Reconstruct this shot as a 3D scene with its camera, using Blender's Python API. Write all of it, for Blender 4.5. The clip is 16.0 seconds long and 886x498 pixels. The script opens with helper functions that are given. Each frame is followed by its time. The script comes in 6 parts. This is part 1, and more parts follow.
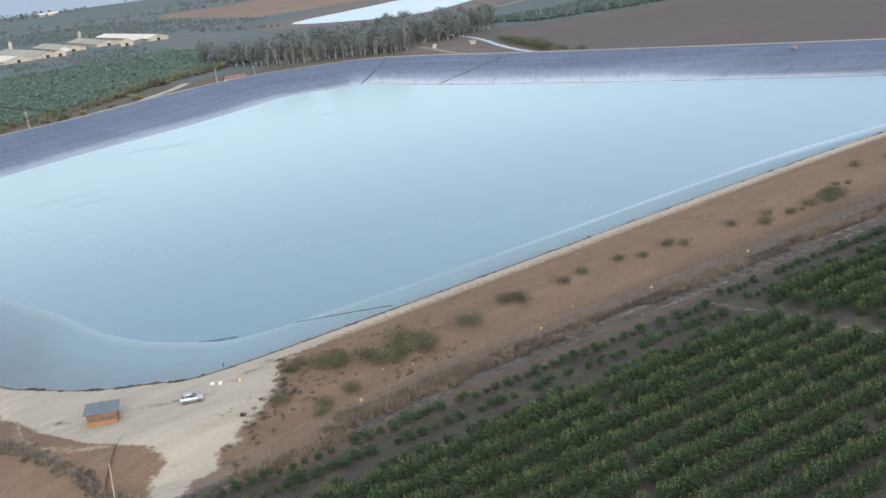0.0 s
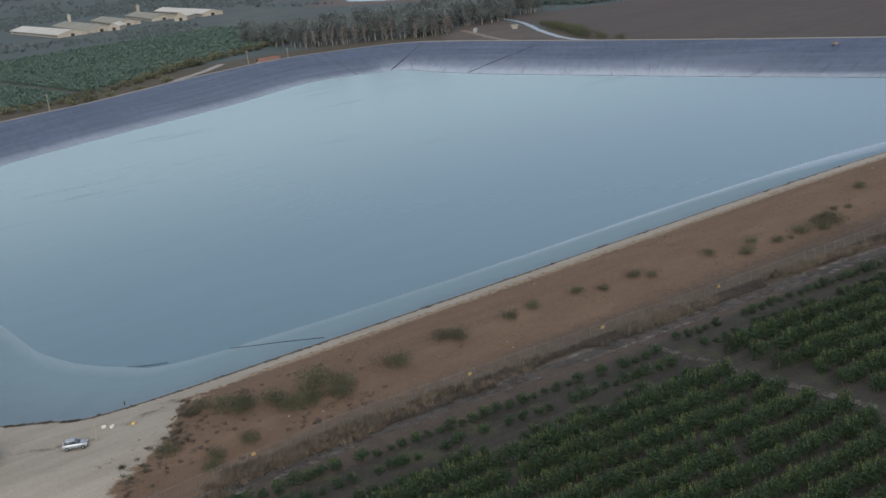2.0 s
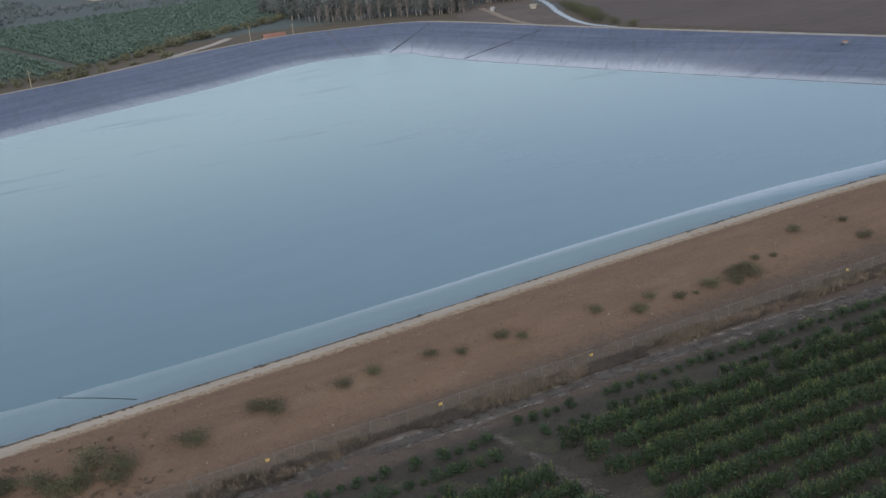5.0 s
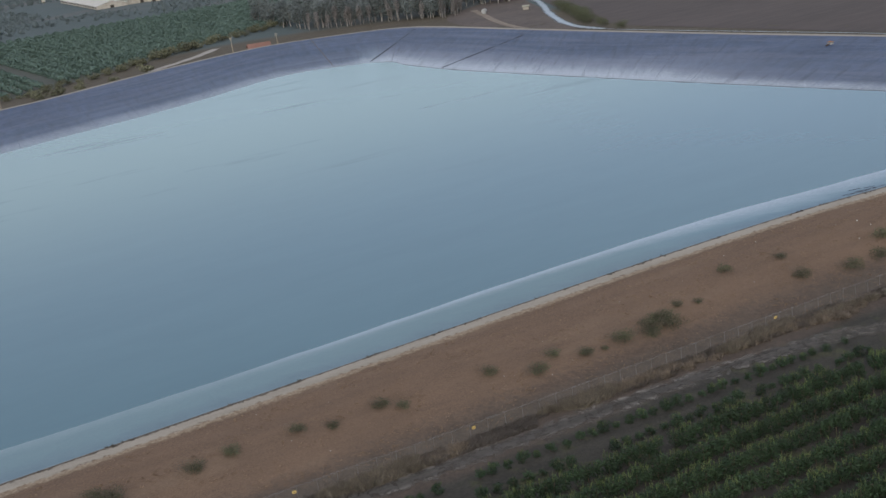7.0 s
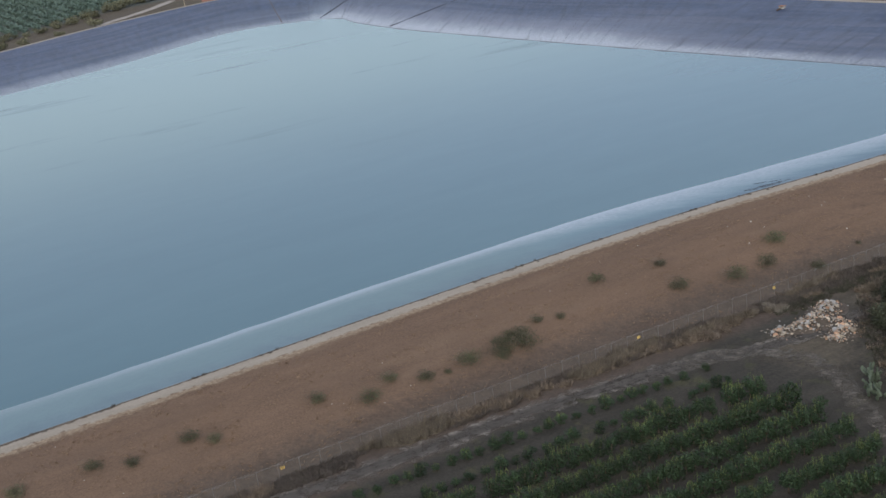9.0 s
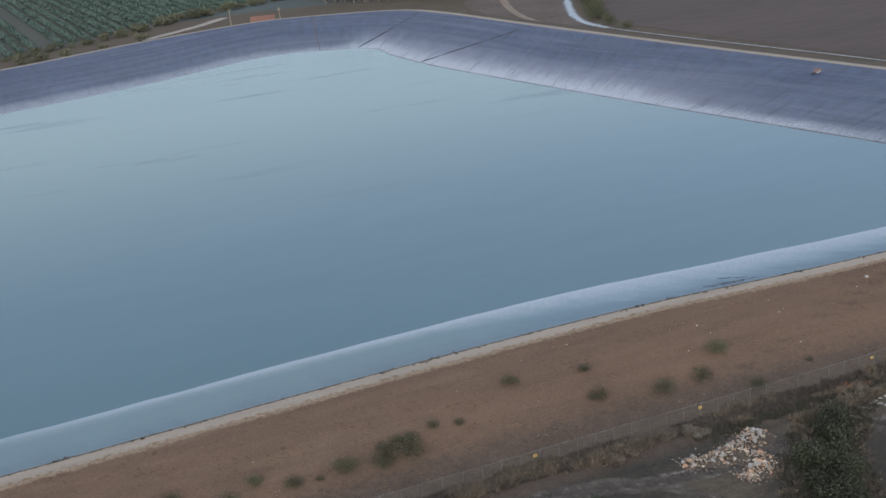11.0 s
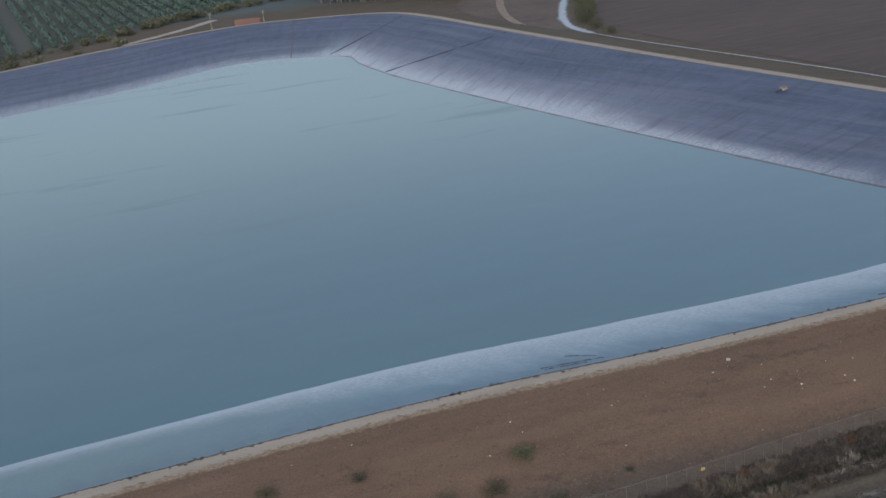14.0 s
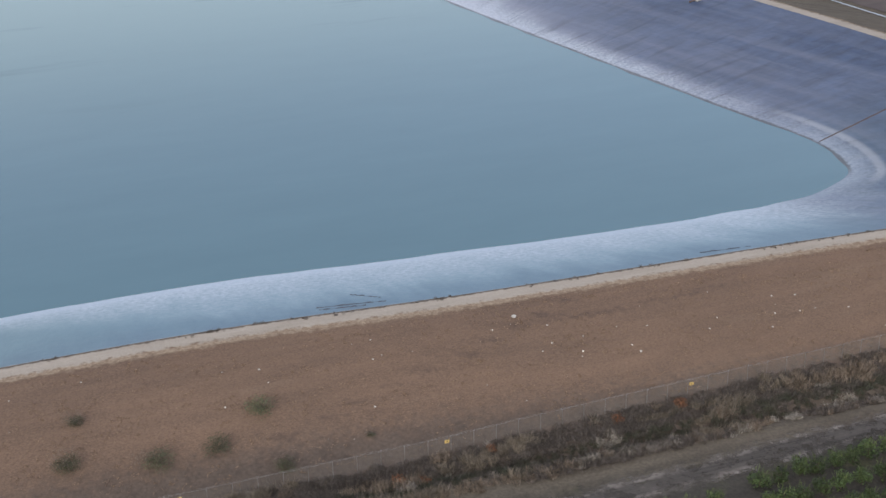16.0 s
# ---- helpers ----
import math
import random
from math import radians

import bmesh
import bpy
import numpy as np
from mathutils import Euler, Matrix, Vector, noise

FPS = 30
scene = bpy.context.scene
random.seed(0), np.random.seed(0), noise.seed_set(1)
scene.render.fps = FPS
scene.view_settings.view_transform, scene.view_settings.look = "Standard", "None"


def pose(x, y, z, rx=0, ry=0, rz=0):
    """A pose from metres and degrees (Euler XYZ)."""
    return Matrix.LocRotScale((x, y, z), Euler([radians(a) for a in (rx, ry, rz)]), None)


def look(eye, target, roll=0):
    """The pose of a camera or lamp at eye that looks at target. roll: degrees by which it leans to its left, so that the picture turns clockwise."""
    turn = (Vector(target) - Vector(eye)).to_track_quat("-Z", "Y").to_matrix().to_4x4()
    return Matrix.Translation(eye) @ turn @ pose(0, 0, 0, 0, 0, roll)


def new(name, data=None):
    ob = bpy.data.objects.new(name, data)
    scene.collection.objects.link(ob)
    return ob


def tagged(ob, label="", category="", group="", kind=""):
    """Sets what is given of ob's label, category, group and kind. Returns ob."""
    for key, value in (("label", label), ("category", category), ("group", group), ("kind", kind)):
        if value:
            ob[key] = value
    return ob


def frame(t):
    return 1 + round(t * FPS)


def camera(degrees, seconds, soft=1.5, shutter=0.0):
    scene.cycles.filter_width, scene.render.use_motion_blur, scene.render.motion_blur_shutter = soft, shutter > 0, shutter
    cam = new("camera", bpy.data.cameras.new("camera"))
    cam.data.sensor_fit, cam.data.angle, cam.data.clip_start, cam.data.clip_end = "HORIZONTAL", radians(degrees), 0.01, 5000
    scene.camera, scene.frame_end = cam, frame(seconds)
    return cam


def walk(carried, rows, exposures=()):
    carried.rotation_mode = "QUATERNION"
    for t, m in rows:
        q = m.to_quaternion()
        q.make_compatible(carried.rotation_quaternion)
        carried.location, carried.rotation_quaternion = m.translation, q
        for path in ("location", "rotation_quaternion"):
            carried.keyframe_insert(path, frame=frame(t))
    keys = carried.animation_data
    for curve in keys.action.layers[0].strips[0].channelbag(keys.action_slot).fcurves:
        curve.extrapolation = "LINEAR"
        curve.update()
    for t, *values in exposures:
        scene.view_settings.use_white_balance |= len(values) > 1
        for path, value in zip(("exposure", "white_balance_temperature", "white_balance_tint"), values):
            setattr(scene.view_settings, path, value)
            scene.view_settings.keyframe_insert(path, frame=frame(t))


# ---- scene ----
PATH = [
    (0, (-195.16, -160.90, 74.31), (-135.83, -84.14, 50.04), -7.34),
    (0.5, (-187.31, -160.74, 74.75), (-129.25, -82.15, 53.45), -7.00),
    (1, (-179.18, -160.92, 75.42), (-122.05, -81.64, 54.21), -5.52),
    (1.5, (-170.71, -160.79, 76.03), (-115.20, -81.16, 51.99), -5.85),
    (2, (-161.90, -160.43, 76.87), (-107.73, -80.38, 51.24), -6.78),
    (2.5, (-153.11, -159.99, 77.17), (-99.89, -79.43, 51.16), -5.62),
    (3, (-144.62, -160.09, 78.14), (-91.99, -78.56, 54.00), -5.26),
    (3.2, (-141.50, -160.00, 78.38), (-89.41, -78.31, 53.62), -5.77),
    (5.3, (-105.86, -157.45, 81.52), (-57.20, -74.72, 53.45), -5.81),
    (5.5, (-102.23, -156.72, 81.65), (-53.04, -73.90, 54.80), -6.25),
    (6, (-93.24, -155.79, 82.11), (-44.62, -72.86, 54.55), -6.20),
    (6.5, (-84.71, -154.53, 82.53), (-37.26, -71.00, 54.73), -6.98),
    (7, (-76.04, -153.80, 83.04), (-30.20, -69.54, 54.77), -7.70),
    (7.5, (-67.86, -153.48, 84.13), (-23.74, -67.60, 58.10), -7.40),
    (8, (-58.88, -153.33, 84.37), (-14.86, -67.48, 58.08), -8.09),
    (8.5, (-50.12, -152.23, 84.97), (-6.33, -67.56, 54.76), -7.93),
    (9, (-40.73, -150.65, 85.44), (3.16, -66.95, 52.78), -7.61),
    (9.5, (-32.05, -149.81, 86.26), (11.83, -65.44, 55.34), -5.52),
    (9.7, (-28.49, -149.77, 86.75), (15.45, -65.10, 56.73), -5.44),
    (11.8, (9.69, -144.56, 89.31), (41.17, -55.04, 57.76), -6.40),
    (12, (13.21, -143.59, 89.41), (43.18, -53.31, 58.59), -7.15),
    (12.5, (22.13, -142.26, 89.51), (50.32, -50.50, 61.47), -7.52),
    (13, (32.56, -139.86, 89.54), (62.26, -48.60, 61.43), -8.17),
    (13.5, (41.75, -137.44, 88.86), (73.91, -47.70, 58.65), -6.62),
    (14, (51.49, -135.83, 89.19), (83.56, -46.48, 57.77), -5.84),
    (14.5, (60.70, -135.23, 89.76), (92.81, -46.64, 56.29), -4.71),
    (15, (70.10, -132.56, 90.71), (105.80, -48.38, 50.21), -2.64),
    (15.5, (78.67, -130.51, 90.97), (112.61, -45.79, 50.11), -1.68),
    (16, (88.66, -129.14, 91.90), (119.54, -43.66, 50.20), -1.23),
]
cam = camera(38.60, 16.0)
EXPOSURES = [(0, 1.9, 6400, 2), (0.5, 1.5, 6400, 2), (1, 1.18, 6400, 2), (1.5, 1.05, 6400, 2), (3, 1.11, 6400, 3), (5.5, 1.16, 6350, 4), (7, 1.12, 6350, 4), (7.5, 1.08, 6350, 4), (8, 0.98, 6350, 4),
             (9, 1.28, 6400, 5), (9.5, 1.27, 6400, 5), (12, 1.08, 6200, 5), (12.5, 0.98, 6200, 5), (13.5, 0.95, 6200, 5), (14.5, 1.06, 6200, 6), (15, 1.22, 6300, 7), (15.5, 1.45, 6450, 8), (16, 1.55, 6450, 8)]
walk(cam, [(t, look(eye, target, roll)) for t, eye, target, roll in PATH], EXPOSURES)

# ---- light: a hazy evening sky and a low, veiled sun ----
SUN_ELEV, SUN_TURN = 26.0, 215.0
world = bpy.data.worlds.new("evening_sky")
scene.world = world
world.use_nodes = True
wn = world.node_tree.nodes
sky = wn.new("ShaderNodeTexSky")
sky.sky_type = "NISHITA"
sky.sun_disc = False
sky.sun_elevation, sky.sun_rotation = radians(SUN_ELEV), radians(SUN_TURN)
sky.air_density, sky.dust_density, sky.ozone_density = 0.9, 0.5, 4.5
# a thin, even veil of high cloud over the clear sky
veil = wn.new("ShaderNodeMixRGB")
veil.inputs["Fac"].default_value, veil.inputs["Color2"].default_value = 0.77, (2.45, 2.40, 2.68, 1)
world.node_tree.links.new(sky.outputs[0], veil.inputs["Color1"])
world.node_tree.links.new(veil.outputs[0], wn["Background"].inputs[0])
wn["Background"].inputs[1].default_value = 0.12
sun = new("sun", bpy.data.lights.new("sun", "SUN"))
sun.data.energy, sun.data.angle, sun.data.color = 0.95, radians(34), (1.0, 0.90, 0.78)
a, e = radians(SUN_TURN), radians(SUN_ELEV)
toward = Vector((math.sin(a) * math.cos(e), math.cos(a) * math.cos(e), math.sin(e)))
sun.matrix_world = toward.to_track_quat("Z", "Y").to_matrix().to_4x4()


# ---- materials ----
def mat(name, a, b, big=0.08, small=1.5, rough=0.9, bump=0.3, metal=0.0, dist=0.1, stretch=(1, 1, 1), vary=0.0, mix=0.5, spec=0.3):
    """Two colours mingled by noise at two scales (per metre), with relief and, for repeats, a shade of their own."""
    m = bpy.data.materials.new(name)
    m.use_nodes = True
    n, l = m.node_tree.nodes, m.node_tree.links
    p = n["Principled BSDF"]
    p.inputs["Roughness"].default_value, p.inputs["Metallic"].default_value = rough, metal
    p.inputs["Specular IOR Level"].default_value = spec
    geo = n.new("ShaderNodeNewGeometry")
    mp = n.new("ShaderNodeMapping")
    mp.inputs["Scale"].default_value = stretch
    l.new(geo.outputs["Position"], mp.inputs["Vector"])
    n1, n2 = n.new("ShaderNodeTexNoise"), n.new("ShaderNodeTexNoise")
    for t, s, d in ((n1, big, 4), (n2, small, 6)):
        t.inputs["Scale"].default_value, t.inputs["Detail"].default_value, t.inputs["Roughness"].default_value = s, d, 0.65
        l.new(mp.outputs[0], t.inputs["Vector"])
    ad = n.new("ShaderNodeMath")
    ad.operation = "MULTIPLY_ADD"
    l.new(n1.outputs["Fac"], ad.inputs[0])
    ad.inputs[1].default_value = mix
    sc = n.new("ShaderNodeMath")
    sc.operation = "MULTIPLY"
    l.new(n2.outputs["Fac"], sc.inputs[0])
    sc.inputs[1].default_value = 1 - mix
    l.new(sc.outputs[0], ad.inputs[2])
    ramp = n.new("ShaderNodeValToRGB")
    ramp.color_ramp.elements[0].position, ramp.color_ramp.elements[1].position = 0.36, 0.64
    ramp.color_ramp.elements[0].color, ramp.color_ramp.elements[1].color = (*a, 1), (*b, 1)
    l.new(ad.outputs[0], ramp.inputs[0])
    col = ramp.outputs[0]
    if vary:
        info = n.new("ShaderNodeObjectInfo")
        hsv = n.new("ShaderNodeHueSaturation")
        rg = n.new("ShaderNodeMapRange")
        rg.inputs["To Min"].default_value, rg.inputs["To Max"].default_value = 1 - vary, 1 + vary
        l.new(info.outputs["Random"], rg.inputs["Value"])
        l.new(rg.outputs[0], hsv.inputs["Value"])
        l.new(col, hsv.inputs["Color"])
        col = hsv.outputs[0]
    l.new(col, p.inputs["Base Color"])
    if bump:
        b_ = n.new("ShaderNodeBump")
        b_.inputs["Strength"].default_value, b_.inputs["Distance"].default_value = bump, dist
        l.new(n2.outputs["Fac"], b_.inputs["Height"])
        l.new(b_.outputs[0], p.inputs["Normal"])
    return m


def leafy(name, a, b, vary=0.25, tips=None, island=(0.55, 1.55)):
    """Leaves: a shade per leaf island and per tree."""
    m = mat(name, a, b, 0.3, 3.0, 0.65, 0, vary=vary)
    n, l = m.node_tree.nodes, m.node_tree.links
    p = n["Principled BSDF"]
    geo = n.new("ShaderNodeNewGeometry")
    rg = n.new("ShaderNodeMapRange")
    rg.inputs["To Min"].default_value, rg.inputs["To Max"].default_value = island
    l.new(geo.outputs["Random Per Island"], rg.inputs["Value"])
    hsv = n.new("ShaderNodeHueSaturation")
    l.new(p.inputs["Base Color"].links[0].from_socket, hsv.inputs["Color"])
    l.new(rg.outputs[0], hsv.inputs["Value"])
    l.new(hsv.outputs[0], p.inputs["Base Color"])
    if tips:
        # a few pale young shoots
        pick, mx = n.new("ShaderNodeMath"), n.new("ShaderNodeMixRGB")
        pick.operation = "GREATER_THAN"
        pick.inputs[1].default_value = 0.93
        l.new(geo.outputs["Random Per Island"], pick.inputs[0])
        l.new(pick.outputs[0], mx.inputs["Fac"])
        l.new(hsv.outputs[0], mx.inputs["Color1"])
        mx.inputs["Color2"].default_value = (*tips, 1)
        l.new(mx.outputs[0], p.inputs["Base Color"])
    return m



M_FIELD = mat("ploughed_field", (0.07, 0.058, 0.054), (0.112, 0.088, 0.079), 0.006, 0.2, 0.95, 0.2, stretch=(0.25, 1.5, 1))
M_DRY = mat("dry_field", (0.13, 0.085, 0.06), (0.22, 0.15, 0.11), 0.01, 0.1, 0.95, 0)
M_TRACK = mat("dirt_track", (0.16, 0.125, 0.095), (0.30, 0.25, 0.20), 0.3, 1.8, 0.95, 0.4)
M_PALETRACK = mat("pale_track", (0.26, 0.23, 0.20), (0.42, 0.385, 0.345), 0.3, 1.8, 0.95, 0.3)
M_LEAF = leafy("citrus_leaves", (0.014, 0.029, 0.014), (0.036, 0.060, 0.026))
M_SHOOT = leafy("citrus_shoots", (0.06, 0.082, 0.03), (0.125, 0.15, 0.055), island=(0.75, 1.3))
M_DARKLEAF = leafy("thicket_leaves", (0.027, 0.034, 0.02), (0.055, 0.06, 0.037))
# far foliage, paled and blued: distance haze is put into the leaf colour
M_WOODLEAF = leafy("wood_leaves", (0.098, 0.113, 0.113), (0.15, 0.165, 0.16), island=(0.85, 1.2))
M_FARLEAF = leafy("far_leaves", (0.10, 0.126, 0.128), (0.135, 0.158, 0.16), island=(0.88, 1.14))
M_DRYLEAF = leafy("dry_reed", (0.10, 0.085, 0.068), (0.19, 0.16, 0.125))
M_BUSH = leafy("bush_leaves", (0.052, 0.06, 0.033), (0.10, 0.104, 0.055))
M_TWIG = leafy("bare_twigs", (0.09, 0.07, 0.055), (0.16, 0.13, 0.10))
M_BARK = mat("bark", (0.06, 0.045, 0.035), (0.14, 0.11, 0.085), 0.5, 6, 0.95, 0.5)
M_PALEBARK = mat("pale_eucalyptus_bark", (0.20, 0.18, 0.16), (0.34, 0.31, 0.28), 0.5, 3, 0.9, 0.3)
M_WHITE = mat("weathered_white", (0.55, 0.53, 0.49), (0.78, 0.76, 0.72), 0.2, 2.0, 0.7, 0.1)
M_STEEL = mat("galvanised_steel", (0.22, 0.22, 0.22), (0.34, 0.34, 0.33), 2, 9, 0.55, 0.05, metal=0.6)
M_YELLOW = mat("yellow_enamel", (0.62, 0.42, 0.13), (0.74, 0.54, 0.2), 2, 12, 0.5, 0.05)


def ground_material():
    """Gravel, dry bank, orchard soil and far groves with haze in their colour, each with its own grain, meeting in
    ragged edges.
    """
    m = bpy.data.materials.new("earth")
    m.use_nodes = True
    n, l = m.node_tree.nodes, m.node_tree.links
    p = n["Principled BSDF"]
    p.inputs["Roughness"].default_value, p.inputs["Specular IOR Level"].default_value = 0.95, 0.2
    geo = n.new("ShaderNodeNewGeometry")

    def grain(scale, detail=6, stretch=(1, 1, 1), rough=0.65):
        mp = n.new("ShaderNodeMapping")
        mp.inputs["Scale"].default_value = stretch
        l.new(geo.outputs["Position"], mp.inputs["Vector"])
        t = n.new("ShaderNodeTexNoise")
        t.inputs["Scale"].default_value, t.inputs["Detail"].default_value, t.inputs["Roughness"].default_value = scale, detail, rough
        l.new(mp.outputs[0], t.inputs["Vector"])
        return t.outputs["Fac"]

    def ramp(fac, a, b, lo=0.36, hi=0.64):
        r = n.new("ShaderNodeValToRGB")
        r.color_ramp.elements[0].position, r.color_ramp.elements[1].position = lo, hi
        r.color_ramp.elements[0].color, r.color_ramp.elements[1].color = (*a, 1), (*b, 1)
        l.new(fac, r.inputs[0])
        return r.outputs[0]

    def mixed(fac, a, b, mode="MIX"):
        x = n.new("ShaderNodeMixRGB")
        x.blend_type = mode
        if isinstance(fac, float):
            x.inputs["Fac"].default_value = fac
        else:
            l.new(fac, x.inputs["Fac"])
        l.new(a, x.inputs["Color1"])
        l.new(b, x.inputs["Color2"])
        return x.outputs[0]

    fine, mid, wide, drag = grain(2.2), grain(0.35), grain(0.05), grain(0.22, 6, (0.25, 1.6, 1))
    lumps = grain(0.9, 8)

    def edge(attr, wobble=0.7, soft=0.12):
        a_ = n.new("ShaderNodeAttribute")
        a_.attribute_name = attr
        k = n.new("ShaderNodeMath")
        k.operation = "MULTIPLY_ADD"
        l.new(lumps, k.inputs[0])
        k.inputs[1].default_value = wobble
        l.new(a_.outputs["Fac"], k.inputs[2])
        r = n.new("ShaderNodeMapRange")
        r.interpolation_type = "SMOOTHSTEP"
        r.inputs["From Min"].default_value, r.inputs["From Max"].default_value = 0.5 + wobble / 2 - soft, 0.5 + wobble / 2 + soft
        l.new(k.outputs[0], r.inputs["Value"])
        return r.outputs[0]

    gravel = mixed(0.4, ramp(drag, (0.285, 0.25, 0.205), (0.385, 0.342, 0.288)), ramp(fine, (0.29, 0.252, 0.205), (0.375, 0.333, 0.278)))
    bank = mixed(0.38, ramp(drag, (0.094, 0.062, 0.047), (0.205, 0.13, 0.088)), ramp(fine, (0.10, 0.066, 0.048), (0.20, 0.132, 0.092)))
    bank = mixed(ramp(grain(0.1, 7, (0.3, 1.8, 1)), (0, 0, 0), (0.7, 0.7, 0.7), 0.54, 0.66), bank, ramp(fine, (0.17, 0.118, 0.083), (0.25, 0.18, 0.128)))
    bank = mixed(0.4, bank, ramp(wide, (0.115, 0.082, 0.063), (0.178, 0.118, 0.082)))
    bank = mixed(0.38, bank, ramp(grain(5.5, 4, (0.6, 1.3, 1)), (0.082, 0.057, 0.04), (0.25, 0.172, 0.115), 0.38, 0.64))
    low = mixed(0.5, ramp(mid, (0.062, 0.048, 0.04), (0.112, 0.086, 0.068)), ramp(fine, (0.055, 0.043, 0.035), (0.125, 0.097, 0.077)))
    soil = mixed(0.5, ramp(drag, (0.031, 0.029, 0.025), (0.07, 0.063, 0.052)), ramp(fine, (0.029, 0.027, 0.023), (0.074, 0.067, 0.055)))
    soil = mixed(ramp(grain(0.16), (0, 0, 0), (1, 1, 1), 0.55, 0.66), soil, ramp(fine, (0.045, 0.05, 0.027), (0.092, 0.085, 0.052)))
    # far farmland, its colour pulled pale grey-teal to stand for haze
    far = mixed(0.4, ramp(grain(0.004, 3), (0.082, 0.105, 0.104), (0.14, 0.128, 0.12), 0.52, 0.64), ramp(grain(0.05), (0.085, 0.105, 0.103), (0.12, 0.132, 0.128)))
    straw = ramp(fine, (0.21, 0.157, 0.108), (0.34, 0.265, 0.19))
    dark = ramp(fine, (0.05, 0.042, 0.035), (0.16, 0.13, 0.10))
    c = mixed(edge("low", 0.8, 0.3), bank, low)
    c = mixed(edge("soil", 0.5, 0.2), c, soil)
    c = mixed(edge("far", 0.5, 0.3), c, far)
    c = mixed(edge("tan", 0.7, 0.3), c, mixed(0.5, ramp(drag, (0.065, 0.054, 0.041), (0.138, 0.117, 0.088)), ramp(fine, (0.06, 0.05, 0.037), (0.145, 0.122, 0.09))))
    c = mixed(edge("straw", 0.9, 0.15), c, straw)
    c = mixed(edge("gravel", 0.9, 0.12), c, gravel)
    c = mixed(edge("scar", 1.3, 0.35), c, ramp(fine, (0.07, 0.05, 0.04), (0.125, 0.088, 0.066)))
    c = mixed(edge("rim", 0.9, 0.1), c, dark)
    l.new(c, p.inputs["Base Color"])
    b_ = n.new("ShaderNodeBump")
    b_.inputs["Strength"].default_value, b_.inputs["Distance"].default_value = 0.6, 0.35
    l.new(lumps, b_.inputs["Height"])
    l.new(b_.outputs[0], p.inputs["Normal"])
    return m


M_EARTH = ground_material()


def part(name, bm, material, parent=None, label="", kind=""):
    me = bpy.data.meshes.new(name)
    bm.to_mesh(me)
    bm.free()
    me.materials.append(material)
    ob = new(name, me)
    if parent:
        ob.parent = parent
    return tagged(ob, label, kind=kind)


def box(bm, size, at, turn=0.0, taper=1.0):
    """A box of that size standing on its base centre."""
    m = Matrix.Translation(at) @ Matrix.Rotation(turn, 4, "Z")
    v = bmesh.ops.create_cube(bm, size=1)["verts"]
    for q in v:
        k = taper if q.co.z > 0 else 1
        q.co = m @ Vector((q.co.x * size[0] * k, q.co.y * size[1] * k, (q.co.z + 0.5) * size[2]))
    return v


def rod(bm, a, b, r1, r2=None, seg=8):
    a, b = Vector(a), Vector(b)
    m = Matrix.Translation((a + b) / 2) @ (b - a).to_track_quat("Z", "Y").to_matrix().to_4x4()
    return bmesh.ops.create_cone(bm, cap_ends=True, segments=seg, radius1=r1, radius2=r1 if r2 is None else r2, depth=(b - a).length, matrix=m)["verts"]


def spline(pts, per=6, closed=True):
    """Catmull-Rom through the points."""
    pts = [Vector(p) for p in pts]
    n, out = len(pts), []
    for i in range(n if closed else n - 1):
        g = [pts[(i + k) % n] if closed else pts[min(max(i + k, 0), n - 1)] for k in (-1, 0, 1, 2)]
        for s in range(per):
            t = s / per
            out.append(0.5 * (2 * g[1] + (g[2] - g[0]) * t + (2 * g[0] - 5 * g[1] + 4 * g[2] - g[3]) * t * t + (3 * g[1] - g[0] - 3 * g[2] + g[3]) * t ** 3))
    if not closed:
        out.append(pts[-1])
    return out


# ---- the reservoir: crest and waterline, in pairs ----
CREST_Z, WATER_Z = 5.54, -1.33
PAIRS = [((-100, 30), (-77, 63)), ((-60, 30.5), (-50, 61)), ((0, 32.5), (0, 61.5)), ((60, 34.5), (60, 64)), ((110, 34.5), (110, 64.5)),
         ((150, 31.2), (148, 61)), ((200, 28.5), (195, 57)), ((240, 26.5), (225, 57)), ((268, 31), (240, 61)), ((290, 50), (247, 68)),
         ((299, 80), (249.5, 84)), ((298, 123), (244, 112)), ((290, 180), (235, 160)), ((281, 240), (227, 205)), ((272, 310), (219, 255)),
         ((264, 380), (208, 330)), ((258, 435), (206, 375)), ((247, 466), (207, 398)), ((212, 487), (187, 416)), ((180, 495), (157, 421)),
         ((118, 480), (105, 398)), ((57, 455), (49, 381)), ((16, 445), (3, 366)), ((-50, 425), (-45, 345)), ((-105, 408), (-80, 325)),
         ((-132, 380), (-94, 295)), ((-138, 300), (-95, 240)), ((-136, 200), (-94, 190)), ((-131, 110), (-93.5, 150)), ((-128, 64), (-92, 122)),
         ((-124, 52), (-92.5, 95)), ((-118, 42), (-89, 79)), ((-110, 35), (-84, 70))]
PER = 11
CREST = spline([(*c, 0) for c, w in PAIRS], PER)
SHORE = spline([(*w, 0) for c, w in PAIRS], PER)
COUNT = len(CREST)
OUT = []
for i in range(COUNT):
    d = CREST[(i + 3) % COUNT] - CREST[i - 3]
    OUT.append(Vector((d.y, -d.x, 0)).normalized())


def smooth(v):
    v = min(max(v, 0.0), 1.0)
    return v * v * (3 - 2 * v)


def yard(p):
    """How far the broad yard at the corner of the dam reaches, 0 to 1."""
    return (smooth((-84 - p.x) / 32) + 0.3 * math.exp(-((p.x + 111) / 8) ** 2)) * smooth((52 - p.y) / 12)


